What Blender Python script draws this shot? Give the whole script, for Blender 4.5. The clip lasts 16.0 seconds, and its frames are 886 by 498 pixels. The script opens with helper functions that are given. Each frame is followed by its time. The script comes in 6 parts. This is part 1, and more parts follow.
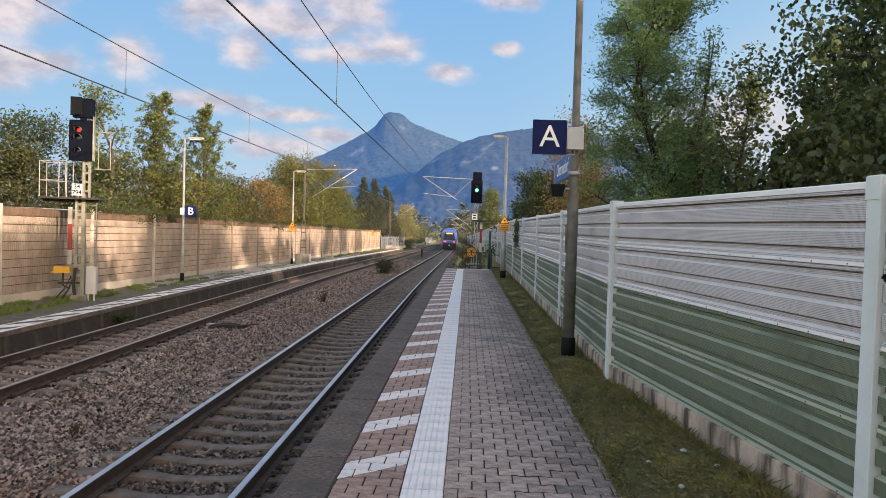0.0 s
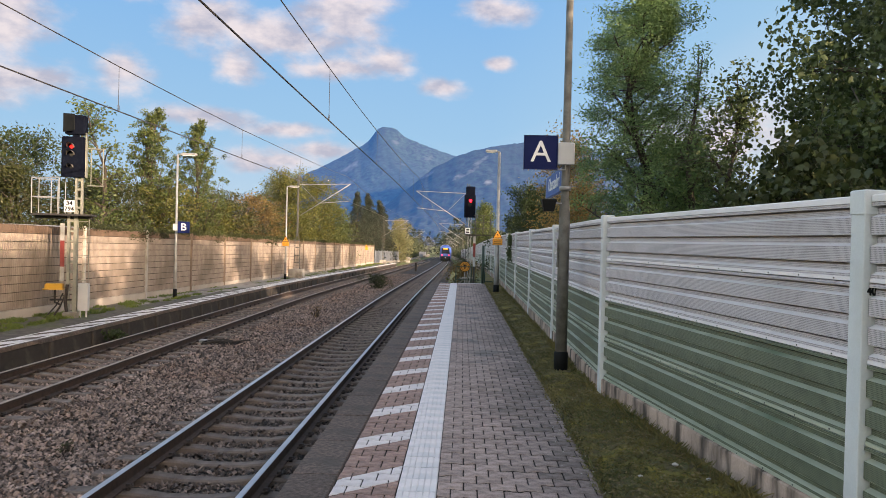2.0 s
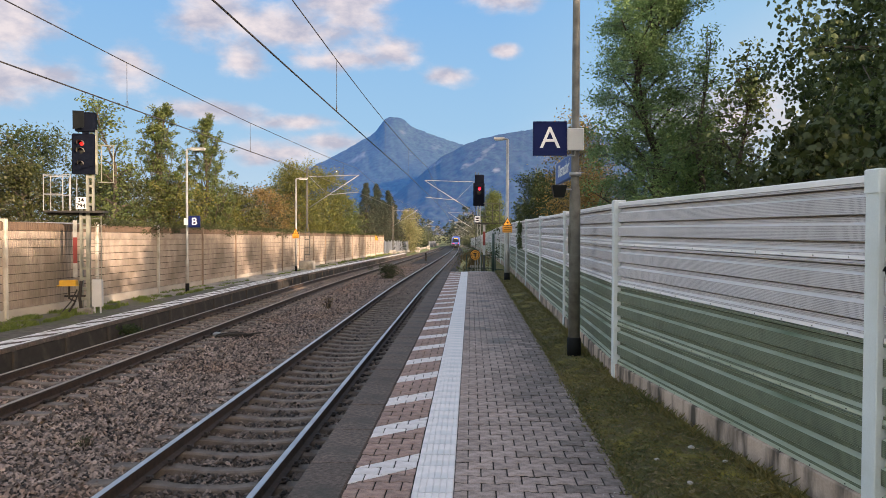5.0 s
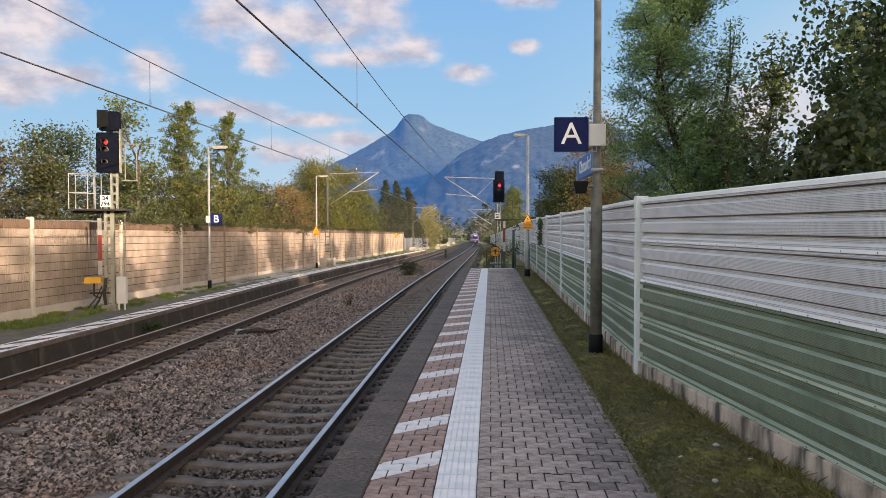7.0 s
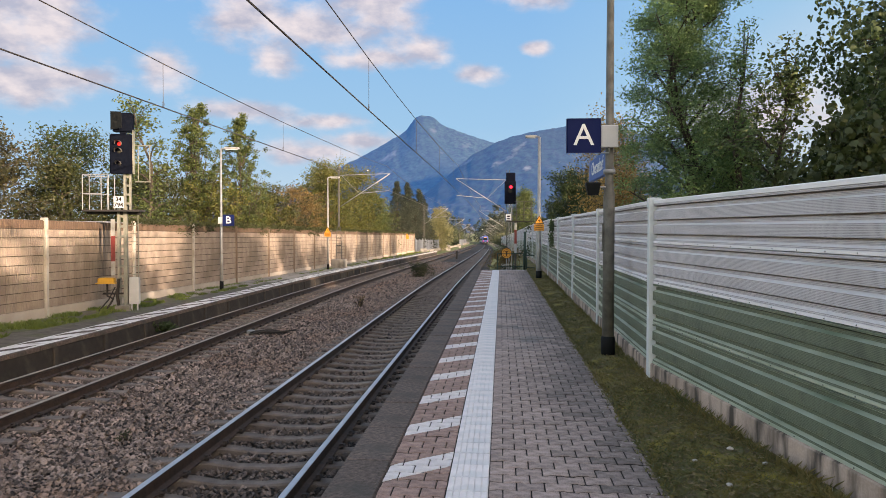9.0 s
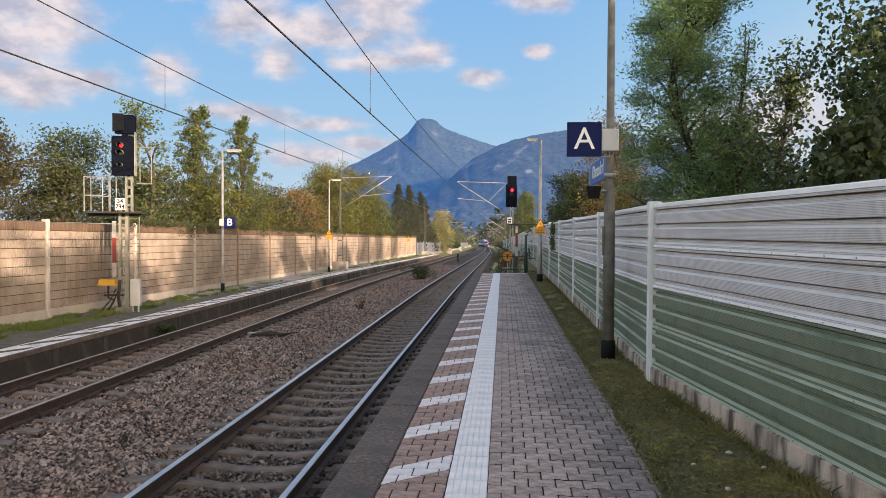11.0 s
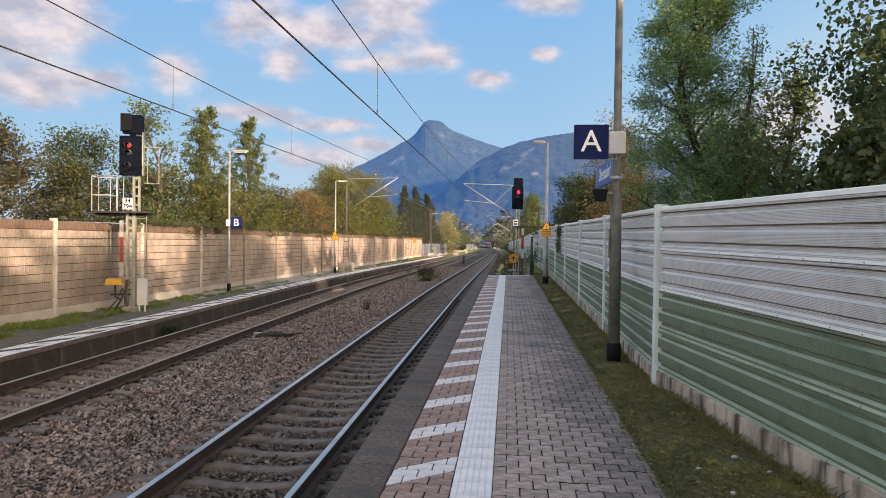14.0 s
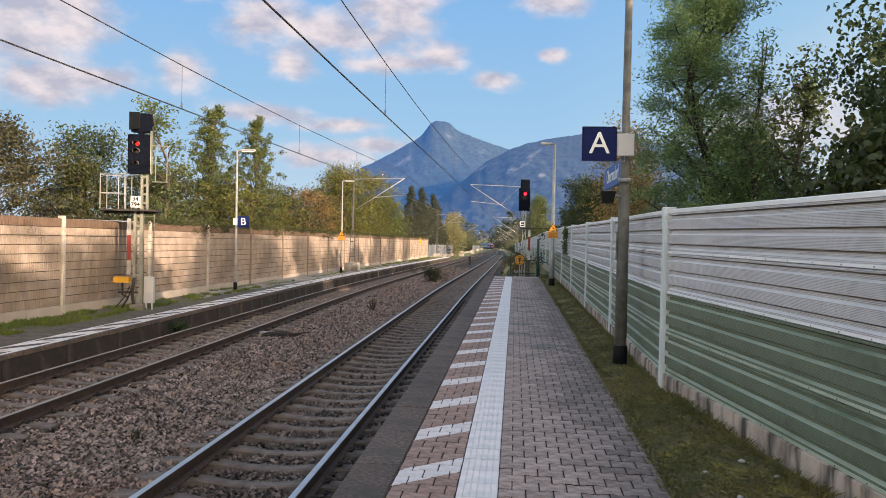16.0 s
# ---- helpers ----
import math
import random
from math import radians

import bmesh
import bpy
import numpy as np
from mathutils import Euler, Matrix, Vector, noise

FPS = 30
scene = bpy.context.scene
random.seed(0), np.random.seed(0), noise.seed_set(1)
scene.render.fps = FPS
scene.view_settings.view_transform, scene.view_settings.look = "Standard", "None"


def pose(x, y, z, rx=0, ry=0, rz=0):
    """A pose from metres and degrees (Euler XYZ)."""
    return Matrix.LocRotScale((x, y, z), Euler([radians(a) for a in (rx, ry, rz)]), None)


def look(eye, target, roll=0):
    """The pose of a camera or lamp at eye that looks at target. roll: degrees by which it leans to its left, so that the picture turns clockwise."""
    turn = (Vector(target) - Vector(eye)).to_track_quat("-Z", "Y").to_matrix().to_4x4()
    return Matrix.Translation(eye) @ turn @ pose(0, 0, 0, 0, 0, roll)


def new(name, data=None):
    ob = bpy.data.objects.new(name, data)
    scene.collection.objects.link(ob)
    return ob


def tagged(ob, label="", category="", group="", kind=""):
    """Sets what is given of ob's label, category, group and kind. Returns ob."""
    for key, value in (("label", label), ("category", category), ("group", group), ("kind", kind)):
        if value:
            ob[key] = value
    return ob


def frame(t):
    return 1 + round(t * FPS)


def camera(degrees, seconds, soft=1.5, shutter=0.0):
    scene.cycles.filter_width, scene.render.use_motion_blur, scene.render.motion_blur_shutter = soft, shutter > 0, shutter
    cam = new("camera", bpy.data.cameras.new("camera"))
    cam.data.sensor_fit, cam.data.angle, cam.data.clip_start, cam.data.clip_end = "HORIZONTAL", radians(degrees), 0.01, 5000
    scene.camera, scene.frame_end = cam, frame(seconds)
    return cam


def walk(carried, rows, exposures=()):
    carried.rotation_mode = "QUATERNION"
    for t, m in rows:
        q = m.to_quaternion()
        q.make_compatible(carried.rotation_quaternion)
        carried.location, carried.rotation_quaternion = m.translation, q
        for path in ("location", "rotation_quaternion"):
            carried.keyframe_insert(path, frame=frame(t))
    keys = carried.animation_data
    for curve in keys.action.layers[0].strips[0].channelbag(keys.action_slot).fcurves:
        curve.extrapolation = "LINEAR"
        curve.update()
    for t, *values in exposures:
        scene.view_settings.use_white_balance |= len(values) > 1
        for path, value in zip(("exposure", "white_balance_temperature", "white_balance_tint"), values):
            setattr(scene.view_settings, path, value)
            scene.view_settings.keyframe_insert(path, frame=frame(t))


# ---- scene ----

PATH = [
    (0, (0.026, 0.043, 1.839), (-0.037, 2.042, 1.781), 1.7),
    (0.5, (0.023, 0.037, 1.838), (-0.035, 2.035, 1.78), 1.8),
    (1, (0.027, 0.022, 1.849), (-0.028, 2.021, 1.798), 1.8),
    (1.5, (0.039, 0.016, 1.857), (-0.014, 2.015, 1.819), 1.7),
    (2, (0.051, 0.015, 1.854), (0.003, 2.014, 1.834), 1.4),
    (2.5, (0.054, 0.006, 1.853), (0.013, 2.006, 1.832), 0.9),
    (3, (0.052, 0.011, 1.848), (0.009, 2.01, 1.818), 0.5),
    (3.5, (0.047, 0.018, 1.845), (-0.001, 2.017, 1.806), 0.2),
    (4, (0.042, 0.007, 1.847), (-0.012, 2.006, 1.804), 0.2),
    (6.5, (0.01, -0.003, 1.846), (-0.102, 1.993, 1.789), 0.0),
    (7, (0.008, 0.0, 1.846), (-0.117, 1.996, 1.788), -0.0),
    (7.5, (0.004, 0.005, 1.843), (-0.131, 2.0, 1.786), -0.0),
    (8, (0.003, 0.008, 1.845), (-0.142, 2.002, 1.787), -0.0),
    (8.5, (-0.002, 0.003, 1.846), (-0.153, 1.997, 1.789), 0.1),
    (9, (-0.003, 0.015, 1.844), (-0.157, 2.008, 1.79), 0.1),
    (11.5, (0.014, 0.003, 1.847), (-0.145, 1.996, 1.801), 0.4),
    (12, (0.009, -0.001, 1.85), (-0.152, 1.992, 1.804), 0.5),
    (12.5, (0.005, 0.009, 1.846), (-0.159, 2.001, 1.801), 0.6),
    (13, (0.004, 0.008, 1.843), (-0.162, 2.0, 1.798), 0.6),
    (13.5, (0.005, -0.006, 1.847), (-0.166, 1.987, 1.803), 0.6),
    (14, (0.008, 0.0, 1.846), (-0.165, 1.992, 1.804), 0.7),
    (14.5, (0.005, 0.0, 1.843), (-0.171, 1.992, 1.802), 0.9),
    (15, (0.001, -0.004, 1.845), (-0.181, 1.987, 1.803), 1.0),
    (15.5, (0.0, 0.004, 1.843), (-0.187, 1.995, 1.801), 1.1),
    (16, (-0.006, 0.001, 1.844), (-0.195, 1.992, 1.804), 1.2),
]
cam = camera(61.0, 16.0, 0.5)
walk(cam, [(t, look(eye, target, roll)) for t, eye, target, roll in PATH], [(0, 1.92, 8150, 17), (16, 1.92, 8150, 17)])

# ---- world, sun, exposure ----
SUN_EL, SUN_FROM = 13.0, (0.72, -0.694)
world = bpy.data.worlds.new("world")
scene.world = world
world.use_nodes = True
wn = world.node_tree
sky = wn.nodes.new("ShaderNodeTexSky")
sky.sky_type, sky.sun_disc = "NISHITA", False
sky.sun_elevation, sky.sun_rotation = radians(SUN_EL), math.atan2(SUN_FROM[0], SUN_FROM[1])
sky.air_density, sky.dust_density, sky.ozone_density = 1.0, 2.0, 1.0
wn.links.new(sky.outputs[0], wn.nodes["Background"].inputs[0])
wn.nodes["Background"].inputs[1].default_value = 0.15
sun = new("sun", bpy.data.lights.new("sun", "SUN"))
sun.data.energy, sun.data.angle, sun.data.color = 2.6, radians(0.5), (1.0, 0.87, 0.75)
SUN_VEC = Vector((SUN_FROM[0] * math.cos(radians(SUN_EL)), SUN_FROM[1] * math.cos(radians(SUN_EL)), math.sin(radians(SUN_EL))))
sun.matrix_world = look(tuple(SUN_VEC * 60), (0, 0, 0))


# ---- materials ----
def mat(name, c1, c2=None, scale=6.0, rough=0.7, bump=0.0, metal=0.0, fine=80.0, piece=0.0, island=0.0, stain=None, stain_scale=0.8, emit=0.0, c3=None, spec=0.5, streak=1.0, dots=0.0, cover=0.0):
    m = bpy.data.materials.new(name)
    m.use_nodes = True
    nt = m.node_tree
    N, L = nt.nodes, nt.links
    bs = N["Principled BSDF"]
    bs.inputs["Roughness"].default_value, bs.inputs["Metallic"].default_value = rough, metal
    bs.inputs["Specular IOR Level"].default_value = spec
    c2 = c2 or tuple(v * 0.75 for v in c1)
    tc = N.new("ShaderNodeTexCoord")
    n1, n2 = N.new("ShaderNodeTexNoise"), N.new("ShaderNodeTexNoise")
    n1.inputs["Scale"].default_value, n2.inputs["Scale"].default_value = scale, fine
    n1.inputs["Detail"].default_value, n2.inputs["Detail"].default_value = 5, 3
    for n in (n1, n2):
        L.new(tc.outputs["Object"], n.inputs["Vector"])
    add = N.new("ShaderNodeMath")
    add.operation = "MULTIPLY_ADD"
    L.new(n2.outputs[0], add.inputs[0])
    add.inputs[1].default_value = 0.5
    L.new(n1.outputs[0], add.inputs[2])
    ramp = N.new("ShaderNodeValToRGB")
    ramp.color_ramp.elements[0].position, ramp.color_ramp.elements[1].position = 0.55, 0.95
    ramp.color_ramp.elements[0].color, ramp.color_ramp.elements[1].color = (*c1, 1), (*c2, 1)
    if c3:
        e = ramp.color_ramp.elements.new(0.75)
        e.color = (*c3, 1)
    L.new(add.outputs[0], ramp.inputs[0])
    col = ramp.outputs[0]
    if stain:
        n3 = N.new("ShaderNodeTexNoise")
        n3.inputs["Scale"].default_value, n3.inputs["Detail"].default_value = stain_scale, 6
        mp3 = N.new("ShaderNodeMapping")
        mp3.inputs["Scale"].default_value = (1, 1, streak)
        L.new(tc.outputs["Object"], mp3.inputs["Vector"])
        L.new(mp3.outputs[0], n3.inputs["Vector"])
        r3 = N.new("ShaderNodeValToRGB")
        r3.color_ramp.elements[0].position, r3.color_ramp.elements[1].position = 0.48 + cover, 0.68 + cover
        L.new(n3.outputs[0], r3.inputs[0])
        mx = N.new("ShaderNodeMix")
        mx.data_type = "RGBA"
        L.new(r3.outputs[0], mx.inputs[0])
        L.new(col, mx.inputs[6])
        mx.inputs[7].default_value = (*stain, 1)
        col = mx.outputs[2]
    if dots:
        # staggered round holes across the sheet
        sp = N.new("ShaderNodeSeparateXYZ")
        L.new(tc.outputs["Object"], sp.inputs[0])
        waves = []
        for sign in (1.0, -1.0):
            ma, si = N.new("ShaderNodeMath"), N.new("ShaderNodeMath")
            ma.operation, si.operation = "MULTIPLY_ADD", "SINE"
            mz = N.new("ShaderNodeMath")
            mz.operation = "MULTIPLY"
            L.new(sp.outputs["Z"], mz.inputs[0])
            mz.inputs[1].default_value = sign * math.pi * dots
            L.new(sp.outputs["Y"], ma.inputs[0])
            ma.inputs[1].default_value = math.pi * dots
            L.new(mz.outputs[0], ma.inputs[2])
            L.new(ma.outputs[0], si.inputs[0])
            waves.append(si.outputs[0])
        pr = N.new("ShaderNodeMath")
        pr.operation = "MULTIPLY"
        L.new(waves[0], pr.inputs[0])
        L.new(waves[1], pr.inputs[1])
        md = N.new("ShaderNodeMapRange")
        md.inputs["From Min"].default_value, md.inputs["From Max"].default_value = 0.05, 0.40
        md.inputs["To Min"].default_value, md.inputs["To Max"].default_value = 1.12, 0.40
        L.new(pr.outputs[0], md.inputs[0])
        hd = N.new("ShaderNodeHueSaturation")
        L.new(md.outputs[0], hd.inputs["Value"])
        L.new(col, hd.inputs["Color"])
        col = hd.outputs[0]
    if piece or island:
        src = N.new("ShaderNodeObjectInfo").outputs["Random"] if piece else N.new("ShaderNodeNewGeometry").outputs["Random Per Island"]
        k = piece or island
        mr = N.new("ShaderNodeMapRange")
        mr.inputs["To Min"].default_value, mr.inputs["To Max"].default_value = 1 - k, 1 + k
        L.new(src, mr.inputs[0])
        hs = N.new("ShaderNodeHueSaturation")
        L.new(mr.outputs[0], hs.inputs["Value"])
        L.new(col, hs.inputs["Color"])
        col = hs.outputs[0]
    L.new(col, bs.inputs["Base Color"])
    if bump:
        b = N.new("ShaderNodeBump")
        b.inputs["Strength"].default_value, b.inputs["Distance"].default_value = bump, 0.01
        L.new(add.outputs[0], b.inputs["Height"])
        L.new(b.outputs[0], bs.inputs["Normal"])
    if emit:
        bs.inputs["Emission Color"].default_value = (*c1, 1)
        bs.inputs["Emission Strength"].default_value = emit
    return m


def leaf_mat(name, colours, translucent=0.35):
    m = bpy.data.materials.new(name)
    m.use_nodes = True
    nt = m.node_tree
    N, L = nt.nodes, nt.links
    bs, out = N["Principled BSDF"], N["Material Output"]
    bs.inputs["Roughness"].default_value = 0.55
    g = N.new("ShaderNodeNewGeometry")
    ramp = N.new("ShaderNodeValToRGB")
    els = ramp.color_ramp.elements
    for i, c in enumerate(colours):
        pos = i / (len(colours) - 1)
        e = els[0] if i == 0 else els[1] if i == len(colours) - 1 else els.new(pos)
        e.position, e.color = pos, (*c, 1)
    tc, n = N.new("ShaderNodeTexCoord"), N.new("ShaderNodeTexNoise")
    n.inputs["Scale"].default_value = 0.6
    L.new(tc.outputs["Object"], n.inputs["Vector"])
    mx = N.new("ShaderNodeMath")
    mx.operation = "MULTIPLY_ADD"
    L.new(g.outputs["Random Per Island"], mx.inputs[0])
    mx.inputs[1].default_value = 0.6
    sub = N.new("ShaderNodeMath")
    sub.operation = "SUBTRACT"
    L.new(n.outputs[0], sub.inputs[0])
    sub.inputs[1].default_value = 0.3
    L.new(sub.outputs[0], mx.inputs[2])
    L.new(mx.outputs[0], ramp.inputs[0])
    L.new(ramp.outputs[0], bs.inputs["Base Color"])
    tr, mix = N.new("ShaderNodeBsdfTranslucent"), N.new("ShaderNodeMixShader")
    L.new(ramp.outputs[0], tr.inputs[0])
    mix.inputs[0].default_value = translucent
    L.new(bs.outputs[0], mix.inputs[1])
    L.new(tr.outputs[0], mix.inputs[2])
    L.new(mix.outputs[0], out.inputs["Surface"])
    return m


def glow_mat(name, colour, strength):
    m = bpy.data.materials.new(name)
    m.use_nodes = True
    bs = m.node_tree.nodes["Principled BSDF"]
    bs.inputs["Base Color"].default_value = (*[v * 0.5 for v in colour], 1)
    bs.inputs["Emission Color"].default_value = (*colour, 1)
    bs.inputs["Emission Strength"].default_value = strength
    return m


CONCRETE = mat("weathered_concrete", (0.30, 0.28, 0.25), (0.22, 0.205, 0.185), 3, 0.9, 0.35, stain=(0.12, 0.105, 0.09), stain_scale=1.5)
CONCRETE_BASE = mat("stained_plinth_concrete", (0.52, 0.385, 0.315), (0.36, 0.26, 0.21), 3, 0.92, 0.6, fine=60, stain=(0.060, 0.046, 0.036), stain_scale=6.5, streak=0.2, cover=-0.04)
EDGE = mat("dark_edge_concrete", (0.165, 0.118, 0.098), (0.048, 0.036, 0.030), 24, 0.95, 0.9, piece=0.15, fine=70, stain=(0.06, 0.053, 0.046), stain_scale=2.5)
PAVER = mat("grey_paver", (0.47, 0.35, 0.31), (0.205, 0.155, 0.135), 14, 0.9, 0.8, piece=0.16, fine=110)
PAVER_J = mat("grey_paver_field", (0.47, 0.35, 0.31), (0.205, 0.155, 0.135), 14, 0.9, 0.8, island=0.16, fine=110, stain=(0.15, 0.135, 0.13), stain_scale=1.1)
PAVER_DARK = mat("dirt_darkened_paver", (0.285, 0.22, 0.197), (0.118, 0.091, 0.081), 14, 0.9, 0.8, piece=0.25, fine=110)
PAVER_DARK_J = mat("dirt_darkened_paver_field", (0.285, 0.22, 0.197), (0.118, 0.091, 0.081), 14, 0.9, 0.8, island=0.25, fine=110)
PAVER_MID = mat("dusty_paver", (0.385, 0.29, 0.257), (0.165, 0.125, 0.110), 14, 0.9, 0.8, piece=0.2, fine=110)
PAVER_MID_J = mat("dusty_paver_field", (0.385, 0.29, 0.257), (0.165, 0.125, 0.110), 14, 0.9, 0.8, island=0.2, fine=110)
PAVER_RED = mat("red_brown_paver", (0.40, 0.258, 0.212), (0.20, 0.128, 0.108), 14, 0.9, 0.8, piece=0.14, fine=110)
PAVER_RED_J = mat("red_brown_paver_field", (0.40, 0.258, 0.212), (0.20, 0.128, 0.108), 14, 0.9, 0.8, island=0.14, fine=110)
PAVER_WHITE = mat("white_paver", (0.72, 0.66, 0.65), (0.58, 0.53, 0.515), 9, 0.8, 0.3, piece=0.05)
JOINT = mat("joint_sand", (0.022, 0.019, 0.017), (0.012, 0.011, 0.010), 20, 0.95, 0.5)
TACTILE = mat("white_tactile_tile", (0.80, 0.735, 0.715), (0.69, 0.635, 0.615), 7, 0.7, 0.2, piece=0.04, stain=(0.60, 0.59, 0.585), stain_scale=3)
# Near-black bed: shade in the gaps between loose stones is put into the colour.
BALLAST = mat("gap_shade_ballast_bed", (0.030, 0.024, 0.020), (0.010, 0.009, 0.008), 16, 0.95, 1.0, fine=60, stain=(0.10, 0.072, 0.055), stain_scale=0.5)
STONES = mat("ballast_stone", (0.240, 0.182, 0.155), (0.110, 0.080, 0.068), 3, 0.9, 0.4, island=0.9, stain=(0.17, 0.108, 0.080), stain_scale=0.45)
STONES_DARK = mat("darker_ballast_stone", (0.150, 0.114, 0.098), (0.062, 0.046, 0.040), 3, 0.85, 0.4, island=0.95, stain=(0.045, 0.036, 0.031), stain_scale=0.9)
SLEEPER = mat("sleeper_concrete", (0.165, 0.132, 0.114), (0.085, 0.067, 0.057), 6, 0.92, 0.4, piece=0.12)
RUST = mat("rail_rust", (0.060, 0.036, 0.026), (0.026, 0.017, 0.013), 12, 0.75, 0.3, metal=0.1)
RAIL_TOP = mat("polished_rail_head", (0.62, 0.55, 0.53), (0.50, 0.445, 0.43), 3, 0.34, metal=1.0)
RAIL_DULL = mat("dull_rail_head", (0.33, 0.27, 0.22), (0.24, 0.19, 0.155), 3, 0.5, metal=0.7)
CLIP = mat("rail_clip_steel", (0.035, 0.03, 0.028), (0.05, 0.035, 0.03), 20, 0.7, metal=0.3)
GRASS_SOIL = mat("mossy_soil", (0.085, 0.090, 0.022), (0.105, 0.070, 0.036), 11, 0.95, 1.0, fine=85, stain=(0.26, 0.20, 0.028), stain_scale=2.6, cover=-0.01)
MEADOW = mat("meadow", (0.06, 0.09, 0.025), (0.10, 0.11, 0.035), 0.5, 0.95, 0.4, fine=8)
BLADE = leaf_mat("grass_blade", [(0.034, 0.064, 0.014), (0.074, 0.130, 0.022), (0.130, 0.165, 0.030), (0.25, 0.18, 0.06)], 0.25)
# Stained face, darkened to hold the shade beneath the edge slabs.
FACE_SHADE = mat("shaded_platform_face", (0.030, 0.025, 0.022), (0.016, 0.014, 0.012), 5, 0.95, 0.4, stain=(0.060, 0.050, 0.043), stain_scale=2.6, cover=0.05)
LITTER = leaf_mat("dry_leaf_litter", [(0.10, 0.065, 0.03), (0.19, 0.125, 0.05), (0.33, 0.24, 0.11)], 0.2)
# SILVER and GREEN are paler, holding the sky light that the ledges catch.
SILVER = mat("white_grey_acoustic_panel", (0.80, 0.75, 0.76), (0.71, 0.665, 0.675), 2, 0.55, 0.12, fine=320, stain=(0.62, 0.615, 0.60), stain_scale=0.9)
SILVER_PERF_SHADE = mat("grey_perf_and_shade_sheet", (0.51, 0.465, 0.482), (0.44, 0.40, 0.413), 2, 0.6, 0.3, fine=420, dots=90.0, stain=(0.17, 0.15, 0.13), stain_scale=11.0, cover=0.20)
GREEN_PERF_SHADE = mat("green_perf_and_shade_sheet", (0.130, 0.154, 0.101), (0.104, 0.125, 0.082), 2, 0.6, 0.3, fine=420, dots=90.0, stain=(0.075, 0.092, 0.06), stain_scale=3.0, cover=0.10)
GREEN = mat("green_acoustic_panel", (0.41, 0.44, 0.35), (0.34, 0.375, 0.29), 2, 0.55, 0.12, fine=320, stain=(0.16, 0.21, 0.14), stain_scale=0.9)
POST = mat("pale_painted_steel", (0.62, 0.65, 0.66), (0.54, 0.57, 0.58), 2, 0.45, 0.05, stain=(0.47, 0.48, 0.46), stain_scale=1.4)
WALL_TAN = mat("tan_ribbed_concrete", (0.325, 0.266, 0.222), (0.235, 0.192, 0.160), 2.5, 0.92, 0.5, fine=40, stain=(0.185, 0.147, 0.12), stain_scale=0.6)
WALL_BROWN = mat("brown_ribbed_concrete", (0.13, 0.085, 0.06), (0.09, 0.06, 0.043), 2.5, 0.92, 0.5, fine=40)
WALL_BASE = mat("pale_wall_plinth", (0.38, 0.34, 0.30), (0.30, 0.265, 0.23), 2, 0.9, 0.3, stain=(0.36, 0.32, 0.27), stain_scale=1.0)
WALL_STEEL = mat("dull_wall_post", (0.44, 0.42, 0.38), (0.33, 0.31, 0.28), 3, 0.6, 0.1, stain=(0.2, 0.16, 0.12), stain_scale=1.5)
GALV = mat("galvanised_steel", (0.36, 0.36, 0.35), (0.27, 0.27, 0.265), 6, 0.5, 0.1, metal=0.5, stain=(0.22, 0.215, 0.20), stain_scale=2.5)
POLE_GREY = mat("weathered_pole_paint", (0.145, 0.138, 0.125), (0.095, 0.090, 0.080), 9, 0.65, 0.25, stain=(0.065, 0.062, 0.054), stain_scale=6)
BLACK = mat("black_plastic", (0.010, 0.011, 0.012), (0.007, 0.008, 0.009), 6, 0.6, spec=0.1)
SIGNAL_BLUE = mat("dark_signal_case", (0.004, 0.006, 0.012), (0.003, 0.004, 0.008), 5, 0.8, spec=0.03)
SIGN_BLUE = mat("sign_blue_enamel", (0.009, 0.016, 0.075), (0.007, 0.013, 0.064), 3, 0.5, spec=0.06)
NAME_BLUE = mat("station_sign_blue", (0.03, 0.10, 0.32), (0.025, 0.085, 0.28), 3, 0.5, spec=0.25)
WHITE = mat("white_paint", (0.80, 0.80, 0.80), (0.72, 0.72, 0.71), 4, 0.5)
BOX_GREY = mat("grey_plastic_box", (0.42, 0.43, 0.44), (0.35, 0.36, 0.37), 3, 0.5)
RED = mat("red_paint", (0.19, 0.016, 0.013), (0.14, 0.012, 0.010), 5, 0.5)
YELLOW = mat("yellow_paint", (0.50, 0.27, 0.02), (0.40, 0.21, 0.015), 4, 0.5)
ORANGE = mat("orange_sign_paint", (0.64, 0.27, 0.025), (0.56, 0.225, 0.02), 4, 0.5)
GREEN_STEEL = mat("dark_green_steel", (0.02, 0.05, 0.035), (0.015, 0.035, 0.027), 5, 0.5, metal=0.1)
PALE_GREEN = mat("pale_mast_paint", (0.175, 0.18, 0.15), (0.125, 0.128, 0.108), 3, 0.6, stain=(0.26, 0.26, 0.21), stain_scale=2)
BARK = mat("bark", (0.060, 0.047, 0.036), (0.032, 0.026, 0.020), 8, 0.95, 0.8, fine=30)
ARM_GREY = mat("pale_catenary_tube", (0.25, 0.255, 0.27), (0.19, 0.195, 0.205), 4, 0.55, 0.1, metal=0.2, spec=0.3)
MAST_GREY = mat("dull_mast_steel", (0.085, 0.085, 0.082), (0.055, 0.055, 0.053), 4, 0.7, 0.1, metal=0.2, spec=0.3)
WIRE = mat("copper_wire_dark", (0.03, 0.03, 0.032), (0.045, 0.04, 0.04), 2, 0.6, metal=0.3)
DARK = mat("dark_debris", (0.02, 0.017, 0.015), (0.035, 0.027, 0.022), 12, 0.9)
PEBBLE = mat("pale_pebble", (0.47, 0.43, 0.39), (0.30, 0.275, 0.25), 14, 0.9, 0.4)
